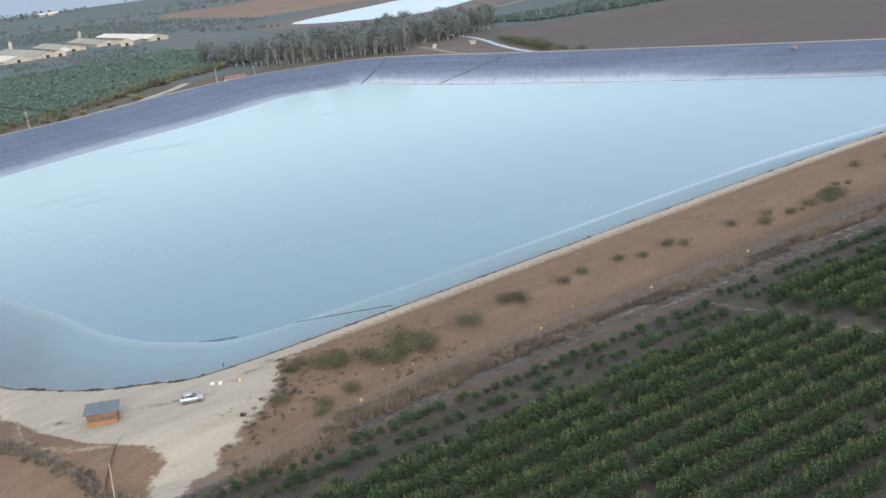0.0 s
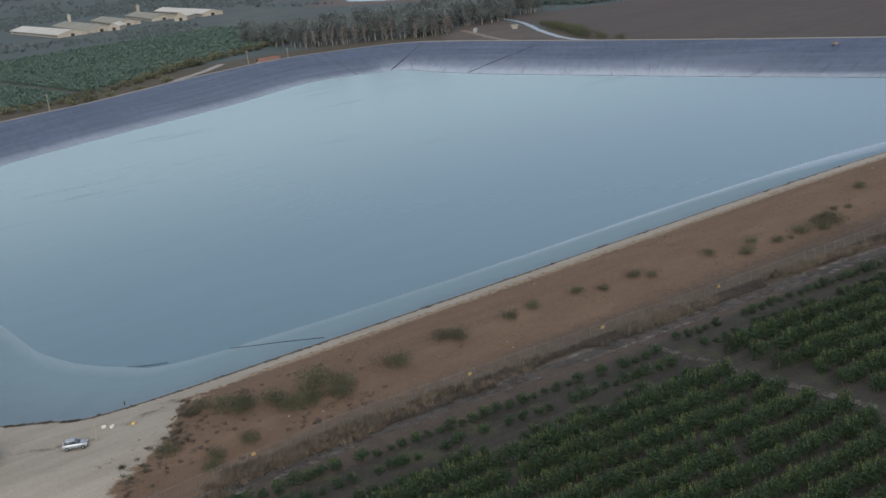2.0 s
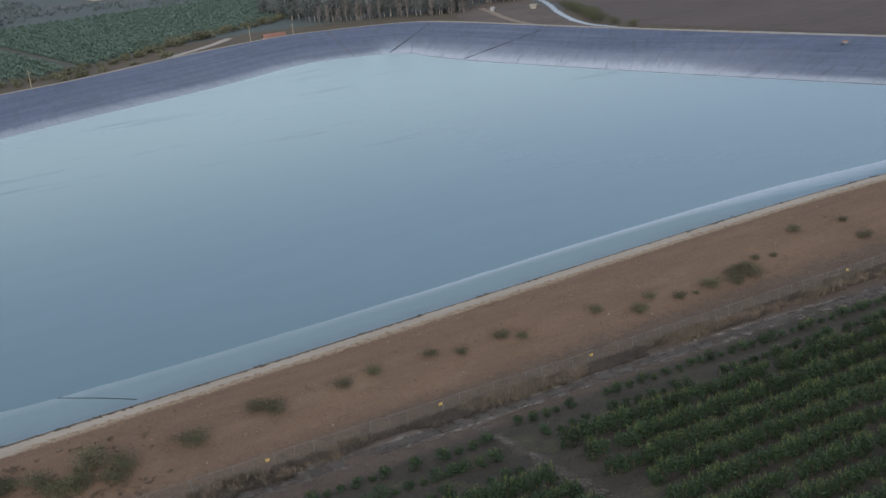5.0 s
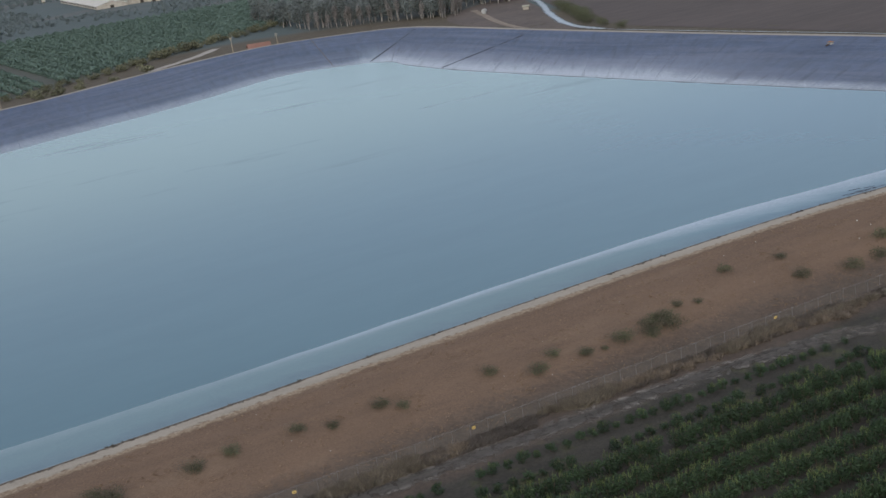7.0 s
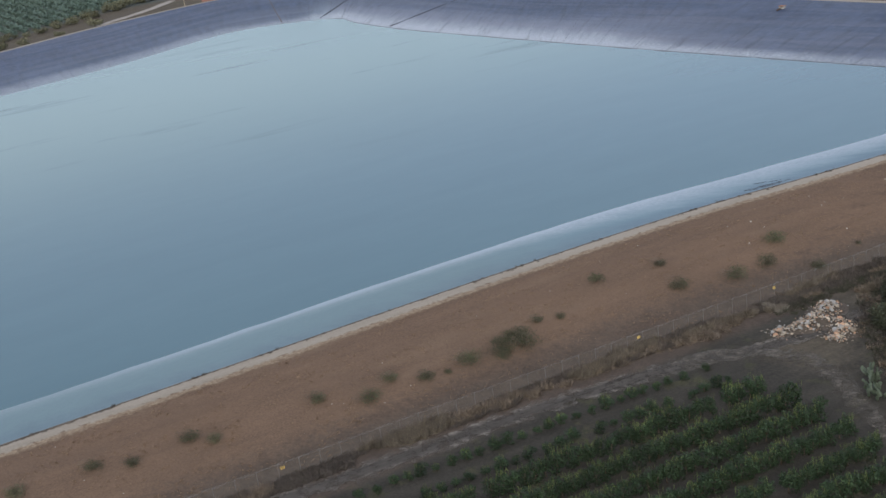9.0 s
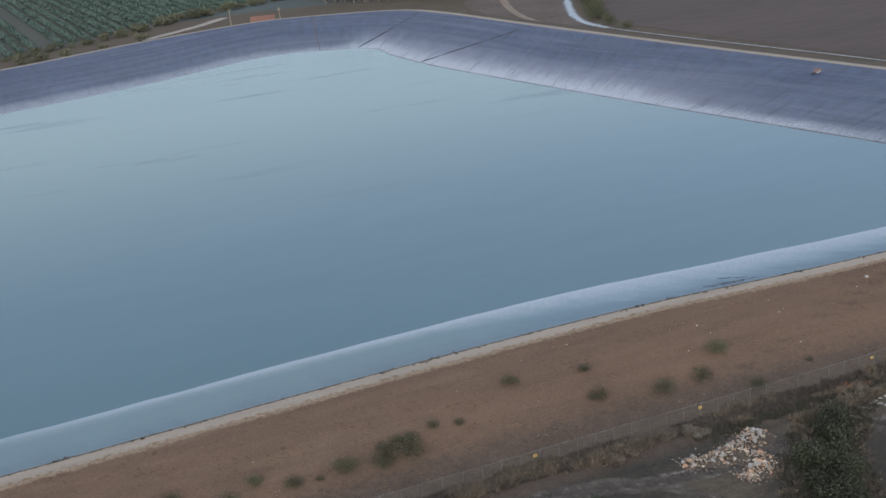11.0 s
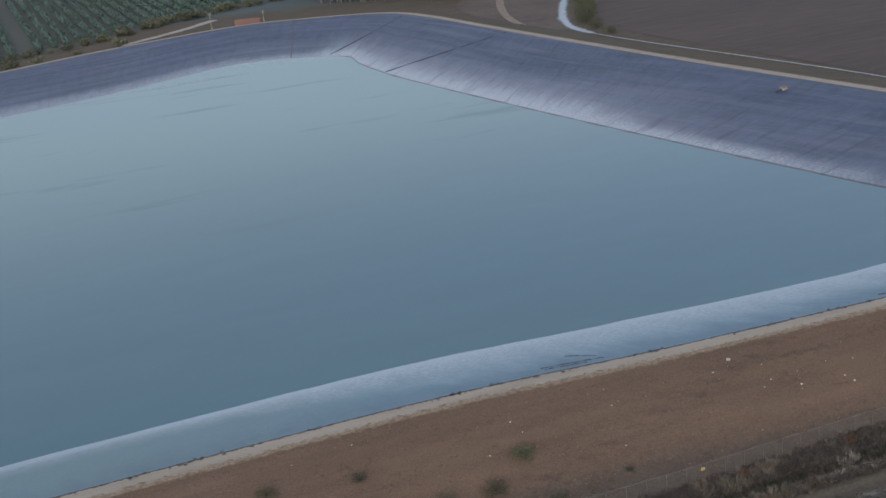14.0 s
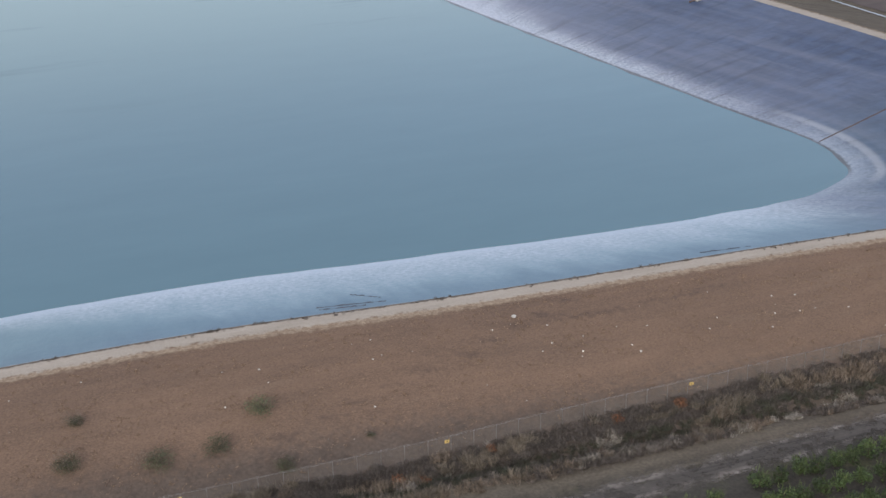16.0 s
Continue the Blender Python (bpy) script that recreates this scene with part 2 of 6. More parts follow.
def plain(c, d):
    """The near farmland falls gently along the dam."""
    return min(max(0.65 - 0.0092 * c.x, -1.6), 1.7) * smooth((120 - c.y) / 60) * smooth((420 - d) / 250)


def height(i, d):
    """The ground's height at d metres outside the crest's inner edge."""
    c = CREST[i]
    near = smooth((120 - c.y) / 60)
    flat = 4.1 + 17.5 * yard(c)
    toe = flat + 12.0 + 15.5 * smooth((c.x + 105) / 30)
    h = CREST_Z - 0.12 * min(d / flat, 1)
    if d > flat:
        v = min((d - flat) / (toe - flat), 1)
        low = plain(c, d)
        h = low + (CREST_Z - 0.12 - low) * (1 - v ** (1.6 if near > 0.5 else 1.1))
    # a shallow ditch outside the fence, deepest beyond the orchard
    if near > 0.5:
        h -= 1.2 * math.exp(-((d - 35.6) / 1.5) ** 2) * smooth((c.x - 112) / 25)
    return h


STEPS = [0, 0.4, 0.9, 1.5, 2.3, 3.2, 4, 4.8, 5.6, 6.4, 7.5, 9, 10, 11, 13, 15, 17, 19, 21, 23, 25, 27, 29, 31, 32.5, 33.6, 34.6, 35.6, 36.6, 37.6, 39, 41, 45, 52, 62, 80, 110, 160, 240, 400, 700, 1300, 2600, 4600]


def ground_at(x, y):
    """The ground's height under a place outside the crest."""
    p = Vector((x, y, 0))
    i = min(range(COUNT), key=lambda q: (CREST[q] - p).length_squared)
    d = (p - CREST[i]).dot(OUT[i])
    return height(i, max(d, 0.0))


def rim_distance(x, y):
    """Metres outside the gravel of the crest."""
    p = Vector((x, y, 0))
    i = min(range(COUNT), key=lambda q: (CREST[q] - p).length_squared)
    return (p - CREST[i]).dot(OUT[i]) - 4.1 - 17.5 * yard(CREST[i])


bm = bmesh.new()
rings = []
for d in STEPS:
    ring = []
    for i in range(COUNT):
        p = CREST[i] + OUT[i] * d
        z = height(i, d)
        if 4.6 < d < 60:
            z += 0.22 * noise.noise(Vector((p.x * 0.25, p.y * 0.25, 0)))
        ring.append(bm.verts.new((p.x, p.y, z)))
    rings.append(ring)
for k in range(len(STEPS) - 1):
    for i in range(COUNT):
        j = (i + 1) % COUNT
        f = bm.faces.new((rings[k][i], rings[k + 1][i], rings[k + 1][j], rings[k][j]))
        f.smooth = True
bm.normal_update()
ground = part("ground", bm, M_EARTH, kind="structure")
MASKS = {k: [] for k in ("gravel", "straw", "rim", "low", "soil", "far", "scar", "tan")}
YARD_EDGE = [Vector((*p, 0)) for p in ((-91, 24), (-99.5, 12.5), (-108, 7), (-118, 1), (-127, -4.8), (-134, -13), (-139, -9), (-131, 0), (-122.7, 5.5), (-121.8, 9), (-129, 18), (-132.5, 31), (-133, 46), (-128, 62), (-112, 50), (-100, 34))]
SCARS = [[Vector(p) for p in s] for s in (((-134, 33.7, 0), (-127, 30.5, 0), (-120, 27, 0), (-114.5, 23.9, 0), (-108, 21.6, 0)), ((112, 8, 0), (128, 12.2, 0), (136, 14.9, 0), (145, 16.6, 0), (153, 19.5, 0), (163, 24, 0)), ((150, 21.5, 0), (168, 19, 0), (186, 20, 0)), ((20, 6, 0), (50, 7, 0), (86, 5.5, 0)), ((-101, 22.4, 0), (-97.5, 24.6, 0), (-94, 24.2, 0)), ((-94, 26.2, 0), (-90, 26.4, 0)))]


def off_line(p, line):
    """How far a place lies from a bent line."""
    best = 1e9
    for a, b in zip(line, line[1:]):
        t = min(max((p - a).dot(b - a) / (b - a).length_squared, 0), 1)
        best = min(best, (p - a - (b - a) * t).length)
    return best


def yard_depth(p):
    """Metres inside the yard's edge; negative outside."""
    n_, odd = len(YARD_EDGE), False
    for a, b in zip(YARD_EDGE, YARD_EDGE[1:] + YARD_EDGE[:1]):
        if (a.y > p.y) != (b.y > p.y) and p.x < a.x + (p.y - a.y) / (b.y - a.y) * (b.x - a.x):
            odd = not odd
    return off_line(p, YARD_EDGE + YARD_EDGE[:1]) * (1 if odd else -1)


for d in STEPS:
    for i in range(COUNT):
        c = CREST[i]
        flat = 4.1 + 17.5 * yard(c)
        near = c.y < 90
        bare = flat * (0.74 if near and flat < 5 else 1.0)
        p = c + OUT[i] * d
        inside = yard_depth(p) if near and d < 90 and c.x < -80 else -99
        MASKS["gravel"].append(max(0.5 + ((4.1 if inside > -99 else bare) - d) / 3.5, 0.5 + inside / 2.6))
        MASKS["scar"].append(max(0.62 - off_line(p, s) / 2.6 for s in SCARS) if near and 3 < d < 40 else 0.0)
        MASKS["tan"].append(max(0.95 - math.hypot((p.x - 90) / 15, (p.y + 19) / 15), min(0.5 + (p.x - 108) / 14, 0.78 - abs(p.y + 9.5) / 11)) if near and d < 90 else 0.0 if near else 0.95 - max(abs(d - 45) - 30, 0) / 40)
        MASKS["straw"].append((0.72 if near else 0.62) - abs(d - bare - 0.5) / (3.6 if near else 5.0))
        MASKS["rim"].append(0.8 - d / (2.3 if c.x < 0 else 1.5) if near else 0.0)
        MASKS["low"].append((0.5 + (d - flat - 22) / 12) if near else 0.6)
        MASKS["soil"].append(0.5 + (d - 41) / 8 if near else 0.52)
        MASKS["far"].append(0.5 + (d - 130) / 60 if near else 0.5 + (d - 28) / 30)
for k, vals in MASKS.items():
    at = ground.data.attributes.new(k, "FLOAT", "POINT")
    at.data.foreach_set("value", [min(max(v, 0.0), 1.0) for v in vals])
tagged(ground, "dry earth embankment with a pale gravel crest, and flat farmland round it", "ground")


# ---- liner and water ----
def liner_material():
    m = mat("dusty_liner", (0.024, 0.041, 0.086), (0.052, 0.077, 0.138), 0.035, 0.5, 0.5, 0.5, dist=0.3, spec=0.35, mix=0.6)
    n, l = m.node_tree.nodes, m.node_tree.links
    p = n["Principled BSDF"]
    base = p.inputs["Base Color"].links[0].from_socket
    # dark smudges and wrinkles running down the slope
    geo = n.new("ShaderNodeUVMap")
    geo.uv_map = "along"
    mpw = n.new("ShaderNodeMapping")
    mpw.inputs["Scale"].default_value = (0.30, 0.07, 1)
    l.new(geo.outputs[0], mpw.inputs["Vector"])
    smudge = n.new("ShaderNodeTexNoise")
    smudge.inputs["Scale"].default_value, smudge.inputs["Detail"].default_value, smudge.inputs["Roughness"].default_value = 1.0, 8, 0.72
    l.new(mpw.outputs[0], smudge.inputs["Vector"])
    sm = n.new("ShaderNodeMapRange")
    sm.inputs["From Min"].default_value, sm.inputs["From Max"].default_value = 0.36, 0.6
    sm.inputs["To Min"].default_value, sm.inputs["To Max"].default_value = 0.68, 1.15
    l.new(smudge.outputs["Fac"], sm.inputs["Value"])
    worn = n.new("ShaderNodeHueSaturation")
    l.new(base, worn.inputs["Color"])
    l.new(sm.outputs[0], worn.inputs["Value"])
    base = worn.outputs[0]
    # dust lying in long level streaks
    mpl = n.new("ShaderNodeMapping")
    mpl.inputs["Scale"].default_value = (0.012, 0.16, 1)
    l.new(geo.outputs[0], mpl.inputs["Vector"])
    level = n.new("ShaderNodeTexNoise")
    level.inputs["Scale"].default_value, level.inputs["Detail"].default_value, level.inputs["Roughness"].default_value = 1.0, 6, 0.65
    l.new(mpl.outputs[0], level.inputs["Vector"])
    lv = n.new("ShaderNodeMapRange")
    lv.inputs["From Min"].default_value, lv.inputs["From Max"].default_value = 0.42, 0.68
    lv.inputs["To Min"].default_value, lv.inputs["To Max"].default_value = 0.0, 0.42
    l.new(level.outputs["Fac"], lv.inputs["Value"])
    streaked = n.new("ShaderNodeMixRGB")
    streaked.inputs["Color2"].default_value = (0.165, 0.17, 0.215, 1)
    l.new(lv.outputs[0], streaked.inputs["Fac"])
    l.new(base, streaked.inputs["Color1"])
    # greyer base colour along the left side
    bleach, greyed = n.new("ShaderNodeAttribute"), n.new("ShaderNodeMixRGB")
    bleach.attribute_name = "bleach"
    l.new(bleach.outputs["Fac"], greyed.inputs["Fac"])
    l.new(streaked.outputs[0], greyed.inputs["Color1"])
    greyed.inputs["Color2"].default_value = (0.135, 0.172, 0.195, 1)
    base = greyed.outputs[0]
    uv = n.new("ShaderNodeUVMap")
    uv.uv_map = "along"
    # white deposit that the falling water left, ragged towards the top
    sep = n.new("ShaderNodeSeparateXYZ")
    l.new(uv.outputs[0], sep.inputs[0])
    mp = n.new("ShaderNodeMapping")
    mp.inputs["Scale"].default_value = (0.17, 0.06, 1)
    l.new(uv.outputs[0], mp.inputs["Vector"])
    streak = n.new("ShaderNodeTexNoise")
    streak.inputs["Scale"].default_value, streak.inputs["Detail"].default_value, streak.inputs["Roughness"].default_value = 1.0, 7, 0.7
    l.new(mp.outputs[0], streak.inputs["Vector"])
    wob = n.new("ShaderNodeMath")
    wob.operation = "MULTIPLY_ADD"
    l.new(streak.outputs["Fac"], wob.inputs[0])
    wob.inputs[1].default_value = 9.0
    reach = n.new("ShaderNodeAttribute")
    reach.attribute_name = "reach"
    scaled = n.new("ShaderNodeMath")
    scaled.operation = "MULTIPLY"
    l.new(sep.outputs["Y"], scaled.inputs[0])
    l.new(reach.outputs["Fac"], scaled.inputs[1])
    l.new(scaled.outputs[0], wob.inputs[2])
    rg = n.new("ShaderNodeMapRange")
    rg.interpolation_type = "SMOOTHSTEP"
    rg.inputs["From Min"].default_value, rg.inputs["From Max"].default_value = 15.5, 4.5
    rg.inputs["To Min"].default_value, rg.inputs["To Max"].default_value = 0.0, 0.9
    l.new(wob.outputs[0], rg.inputs["Value"])
    mx = n.new("ShaderNodeMixRGB")
    grit = n.new("ShaderNodeTexNoise")
    grit.inputs["Scale"].default_value, grit.inputs["Detail"].default_value, grit.inputs["Roughness"].default_value = 1.1, 8, 0.75
    l.new(uv.outputs[0], grit.inputs["Vector"])
    gr = n.new("ShaderNodeMapRange")
    gr.inputs["From Min"].default_value, gr.inputs["From Max"].default_value = 0.38, 0.62
    gr.inputs["To Min"].default_value, gr.inputs["To Max"].default_value = 0.3, 1.0
    l.new(grit.outputs["Fac"], gr.inputs["Value"])
    crust = n.new("ShaderNodeMath")
    crust.operation = "MULTIPLY"
    l.new(rg.outputs[0], crust.inputs[0])
    l.new(gr.outputs[0], crust.inputs[1])
    where = n.new("ShaderNodeAttribute")
    where.attribute_name = "crust"
    crusted = n.new("ShaderNodeMath")
    crusted.operation = "MULTIPLY"
    l.new(crust.outputs[0], crusted.inputs[0])
    l.new(where.outputs["Fac"], crusted.inputs[1])
    l.new(crusted.outputs[0], mx.inputs["Fac"])
    mx.inputs["Color2"].default_value = (0.57, 0.62, 0.67, 1)
    # a thinner, paler dust reaching half way up; it also paints near-slope sky sheen
    wide = n.new("ShaderNodeMath")
    wide.operation = "MULTIPLY_ADD"
    l.new(streak.outputs["Fac"], wide.inputs[0])
    wide.inputs[1].default_value = 26.0
    steep, high_ = n.new("ShaderNodeMath"), n.new("ShaderNodeMath")
    steep.operation, high_.operation = "MULTIPLY_ADD", "MULTIPLY"
    far_ = n.new("ShaderNodeAttribute")
    far_.attribute_name = "lilac"
    l.new(far_.outputs["Fac"], steep.inputs[0])
    steep.inputs[1].default_value, steep.inputs[2].default_value = 0.4, 1.0
    l.new(sep.outputs["Y"], high_.inputs[0])
    l.new(steep.outputs[0], high_.inputs[1])
    l.new(high_.outputs[0], wide.inputs[2])
    rg2 = n.new("ShaderNodeMapRange")
    rg2.interpolation_type = "SMOOTHSTEP"
    rg2.inputs["From Min"].default_value, rg2.inputs["From Max"].default_value = 78.0, 14.0
    rg2.inputs["To Min"].default_value, rg2.inputs["To Max"].default_value = 0.0, 0.92
    l.new(wide.outputs[0], rg2.inputs["Value"])
    amount = n.new("ShaderNodeAttribute")
    amount.attribute_name = "dust"
    much = n.new("ShaderNodeMath")
    much.operation = "MULTIPLY"
    l.new(rg2.outputs[0], much.inputs[0])
    l.new(amount.outputs["Fac"], much.inputs[1])
    dust = n.new("ShaderNodeMixRGB")
    l.new(much.outputs[0], dust.inputs["Fac"])
    l.new(base, dust.inputs["Color1"])
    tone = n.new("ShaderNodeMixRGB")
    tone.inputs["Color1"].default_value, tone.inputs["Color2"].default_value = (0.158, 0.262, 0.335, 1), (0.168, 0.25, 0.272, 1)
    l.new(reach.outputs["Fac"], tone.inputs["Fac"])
    # lilac evening cast on the right and far slopes, put into the tint
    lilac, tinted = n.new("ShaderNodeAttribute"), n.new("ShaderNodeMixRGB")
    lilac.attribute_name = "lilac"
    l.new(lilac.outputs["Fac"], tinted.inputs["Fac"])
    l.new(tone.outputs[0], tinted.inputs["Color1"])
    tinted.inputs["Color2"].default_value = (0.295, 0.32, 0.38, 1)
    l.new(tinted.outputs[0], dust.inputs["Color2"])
    l.new(dust.outputs[0], mx.inputs["Color1"])
    # a crisp white rim where the water last stood, a dark wet line, and a pale worn ring round the corner
    last = mx.outputs[0]

    def band(attr, y0, y1, y2, y3, most, colour, under):
        up, down = n.new("ShaderNodeMapRange"), n.new("ShaderNodeMapRange")
        for q, lo, hi in ((up, y0, y1), (down, y3, y2)):
            q.interpolation_type = "SMOOTHSTEP"
            q.inputs["From Min"].default_value, q.inputs["From Max"].default_value = lo, hi
            l.new(jig.outputs[0], q.inputs["Value"])
        a_ = n.new("ShaderNodeAttribute")
        a_.attribute_name = attr
        both, strong, much_ = n.new("ShaderNodeMath"), n.new("ShaderNodeMath"), n.new("ShaderNodeMath")
        for q in (both, strong, much_):
            q.operation = "MULTIPLY"
        l.new(up.outputs[0], both.inputs[0])
        l.new(down.outputs[0], both.inputs[1])
        l.new(both.outputs[0], strong.inputs[0])
        l.new(a_.outputs["Fac"], strong.inputs[1])
        l.new(strong.outputs[0], much_.inputs[0])
        much_.inputs[1].default_value = most
        x = n.new("ShaderNodeMixRGB")
        l.new(much_.outputs[0], x.inputs["Fac"])
        l.new(under, x.inputs["Color1"])
        x.inputs["Color2"].default_value = (*colour, 1)
        return x.outputs[0]

    jig = n.new("ShaderNodeMath")
    jig.operation = "MULTIPLY_ADD"
    l.new(grit.outputs["Fac"], jig.inputs[0])
    jig.inputs[1].default_value = 1.6
    l.new(sep.outputs["Y"], jig.inputs[2])
    mpc = n.new("ShaderNodeMapping")
    mpc.inputs["Rotation"].default_value, mpc.inputs["Scale"].default_value = (0, 0, radians(28)), (0.34, 0.035, 1)
    l.new(geo.outputs[0], mpc.inputs["Vector"])
    crack = n.new("ShaderNodeTexNoise")
    crack.inputs["Scale"].default_value, crack.inputs["Detail"].default_value, crack.inputs["Roughness"].default_value = 1.0, 5, 0.6
    l.new(mpc.outputs[0], crack.inputs["Vector"])
    cr = n.new("ShaderNodeMapRange")
    cr.inputs["From Min"].default_value, cr.inputs["From Max"].default_value = 0.34, 0.45
    cr.inputs["To Min"].default_value, cr.inputs["To Max"].default_value = 0.74, 1.0
    l.new(crack.outputs["Fac"], cr.inputs["Value"])
    creased = n.new("ShaderNodeHueSaturation")
    l.new(last, creased.inputs["Color"])
    l.new(cr.outputs[0], creased.inputs["Value"])
    l.new(lilac.outputs["Fac"], creased.inputs["Fac"])
    last = creased.outputs[0]
    last = band("rim", 0.0, 0.6, 2.0, 6.0, 0.55, (0.46, 0.53, 0.60), last)
    last = band("ring", 5.6, 6.6, 7.2, 8.6, 0.45, (0.36, 0.38, 0.40), last)
    last = band("wet", -3.0, -2.0, 1.2, 1.9, 0.75, (0.05, 0.055, 0.055), last)
    l.new(last, p.inputs["Base Color"])
    return m


M_LINER = liner_material()
bm = bmesh.new()
lay = bm.loops.layers.uv.new("along")
LOFT = 14
arc = [0.0]
for i in range(COUNT):
    arc.append(arc[-1] + (SHORE[(i + 1) % COUNT] - SHORE[i]).length)


def on_liner(i, v):
    """A point of the liner: v 0 at the crest, 1 at the waterline."""
    c, w = CREST[i % COUNT], SHORE[i % COUNT]
    p = c.lerp(w, v)
    return Vector((p.x, p.y, CREST_Z + 0.02 + (WATER_Z - CREST_Z) * v))


grid = []
for k in range(LOFT + 3):
    v = k / LOFT
    ring = []
    for i in range(COUNT):
        p = on_liner(i, v)
        if 0 < k:
            p.z += 0.10 * noise.noise(Vector((p.x * 0.13, p.y * 0.13, 3.0)))
        ring.append(bm.verts.new(p))
    grid.append(ring)
for k in range(LOFT + 2):
    for i in range(COUNT):
        j = (i + 1) % COUNT
        f = bm.faces.new((grid[k][i], grid[k][j], grid[k + 1][j], grid[k + 1][i]))
        f.smooth = True
        ln = (CREST[i] - SHORE[i]).length
        for lp, (a_, b_) in zip(f.loops, ((arc[i], k), (arc[i + 1], k), (arc[i + 1], k + 1), (arc[i], k + 1))):
            lp[lay].uv = (a_, (1 - b_ / LOFT) * ln)
bm.normal_update()
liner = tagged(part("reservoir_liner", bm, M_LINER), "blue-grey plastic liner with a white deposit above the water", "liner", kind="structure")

at = liner.data.attributes.new("dust", "FLOAT", "POINT")
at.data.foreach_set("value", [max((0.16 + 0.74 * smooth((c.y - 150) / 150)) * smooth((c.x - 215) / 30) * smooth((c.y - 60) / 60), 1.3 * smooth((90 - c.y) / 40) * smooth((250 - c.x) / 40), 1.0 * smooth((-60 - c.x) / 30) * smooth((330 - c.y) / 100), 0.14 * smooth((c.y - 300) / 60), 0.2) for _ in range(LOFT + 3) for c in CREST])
at = liner.data.attributes.new("crust", "FLOAT", "POINT")
at.data.foreach_set("value", [max((0.36 + 0.5 * smooth((c.y - 90) / 80)) * smooth((c.x - 215) / 20), (0.4 + 0.6 * smooth((c.x - 30) / 80)) * smooth((c.x + 40) / 60) * smooth((120 - c.y) / 40) * (1 - 0.6 * smooth((c.x - 225) / 25)), 0.62 * smooth((c.y - 300) / 60), 0.3) for _ in range(LOFT + 3) for c in CREST])

at = liner.data.attributes.new("reach", "FLOAT", "POINT")
at.data.foreach_set("value", [1.0 - 0.62 * smooth((c.x - 60) / 60) * smooth((120 - c.y) / 40) * smooth((270 - c.x) / 20) - 0.45 * smooth((c.y - 200) / 60) * smooth((c.x - 215) / 20) - 0.4 * smooth((c.y - 300) / 60) * smooth((200 - c.x) / 20) for _ in range(LOFT + 3) for c in CREST])

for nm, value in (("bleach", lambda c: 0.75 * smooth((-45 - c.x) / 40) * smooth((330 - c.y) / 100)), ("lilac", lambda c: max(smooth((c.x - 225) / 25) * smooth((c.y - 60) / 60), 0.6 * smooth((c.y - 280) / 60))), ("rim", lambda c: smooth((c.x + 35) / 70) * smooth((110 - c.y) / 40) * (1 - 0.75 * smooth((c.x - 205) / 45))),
                  ("ring", lambda c: smooth((c.x - 262) / 20) * smooth((118 - c.y) / 30)),
                  ("wet", lambda c: smooth((c.x - 225) / 30) * smooth((c.y - 32) / 20))):
    at = liner.data.attributes.new(nm, "FLOAT", "POINT")
    at.data.foreach_set("value", [value(c) for _ in range(LOFT + 3) for c in CREST])

M_WATER = mat("turbid_water", (0.060, 0.135, 0.166), (0.070, 0.150, 0.182), 0.012, 0.06, 0.18, 0, spec=0.42, stretch=(0.5, 1.5, 1))
n, l = M_WATER.node_tree.nodes, M_WATER.node_tree.links
wv = n.new("ShaderNodeTexNoise")
wv.inputs["Scale"].default_value, wv.inputs["Detail"].default_value = 0.8, 4
gp = n.new("ShaderNodeNewGeometry")
l.new(gp.outputs["Position"], wv.inputs["Vector"])
bp = n.new("ShaderNodeBump")
bp.inputs["Strength"].default_value, bp.inputs["Distance"].default_value = 0.12, 0.04
l.new(wv.outputs["Fac"], bp.inputs["Height"])
l.new(bp.outputs[0], n["Principled BSDF"].inputs["Normal"])
# base colour turns paler and greener towards the far end
xyz = n.new("ShaderNodeSeparateXYZ")
l.new(gp.outputs["Position"], xyz.inputs[0])
across = n.new("ShaderNodeMath")
across.operation = "MULTIPLY_ADD"
l.new(wv.outputs["Fac"], across.inputs[0])
across.inputs[1].default_value = 6.0
l.new(xyz.outputs["Y"], across.inputs[2])
far_end = n.new("ShaderNodeMapRange")
far_end.interpolation_type = "SMOOTHSTEP"
far_end.inputs["From Min"].default_value, far_end.inputs["From Max"].default_value = 110.0, 320.0
l.new(across.outputs[0], far_end.inputs["Value"])
far_tone = n.new("ShaderNodeMixRGB")
l.new(far_end.outputs[0], far_tone.inputs["Fac"])
l.new(n["Principled BSDF"].inputs["Base Color"].links[0].from_socket, far_tone.inputs["Color1"])
far_tone.inputs["Color2"].default_value = (0.155, 0.24, 0.208, 1)
# thin dark streaks off the far bank: ruffled water's dimmer reflection, painted in
mps = n.new("ShaderNodeMapping")
mps.inputs["Rotation"].default_value, mps.inputs["Scale"].default_value = (0, 0, radians(-22)), (0.012, 0.085, 1)
l.new(gp.outputs["Position"], mps.inputs["Vector"])
ruffle = n.new("ShaderNodeTexNoise")
ruffle.inputs["Scale"].default_value, ruffle.inputs["Detail"].default_value, ruffle.inputs["Roughness"].default_value = 1.0, 5, 0.6
l.new(mps.outputs[0], ruffle.inputs["Vector"])
thin = n.new("ShaderNodeMapRange")
thin.inputs["From Min"].default_value, thin.inputs["From Max"].default_value = 0.60, 0.70
thin.inputs["To Min"].default_value, thin.inputs["To Max"].default_value = 0.0, 0.55
l.new(ruffle.outputs["Fac"], thin.inputs["Value"])
there = n.new("ShaderNodeMath")
there.operation = "MULTIPLY"
l.new(thin.outputs[0], there.inputs[0])
l.new(far_end.outputs[0], there.inputs[1])
dark_ = n.new("ShaderNodeMixRGB")
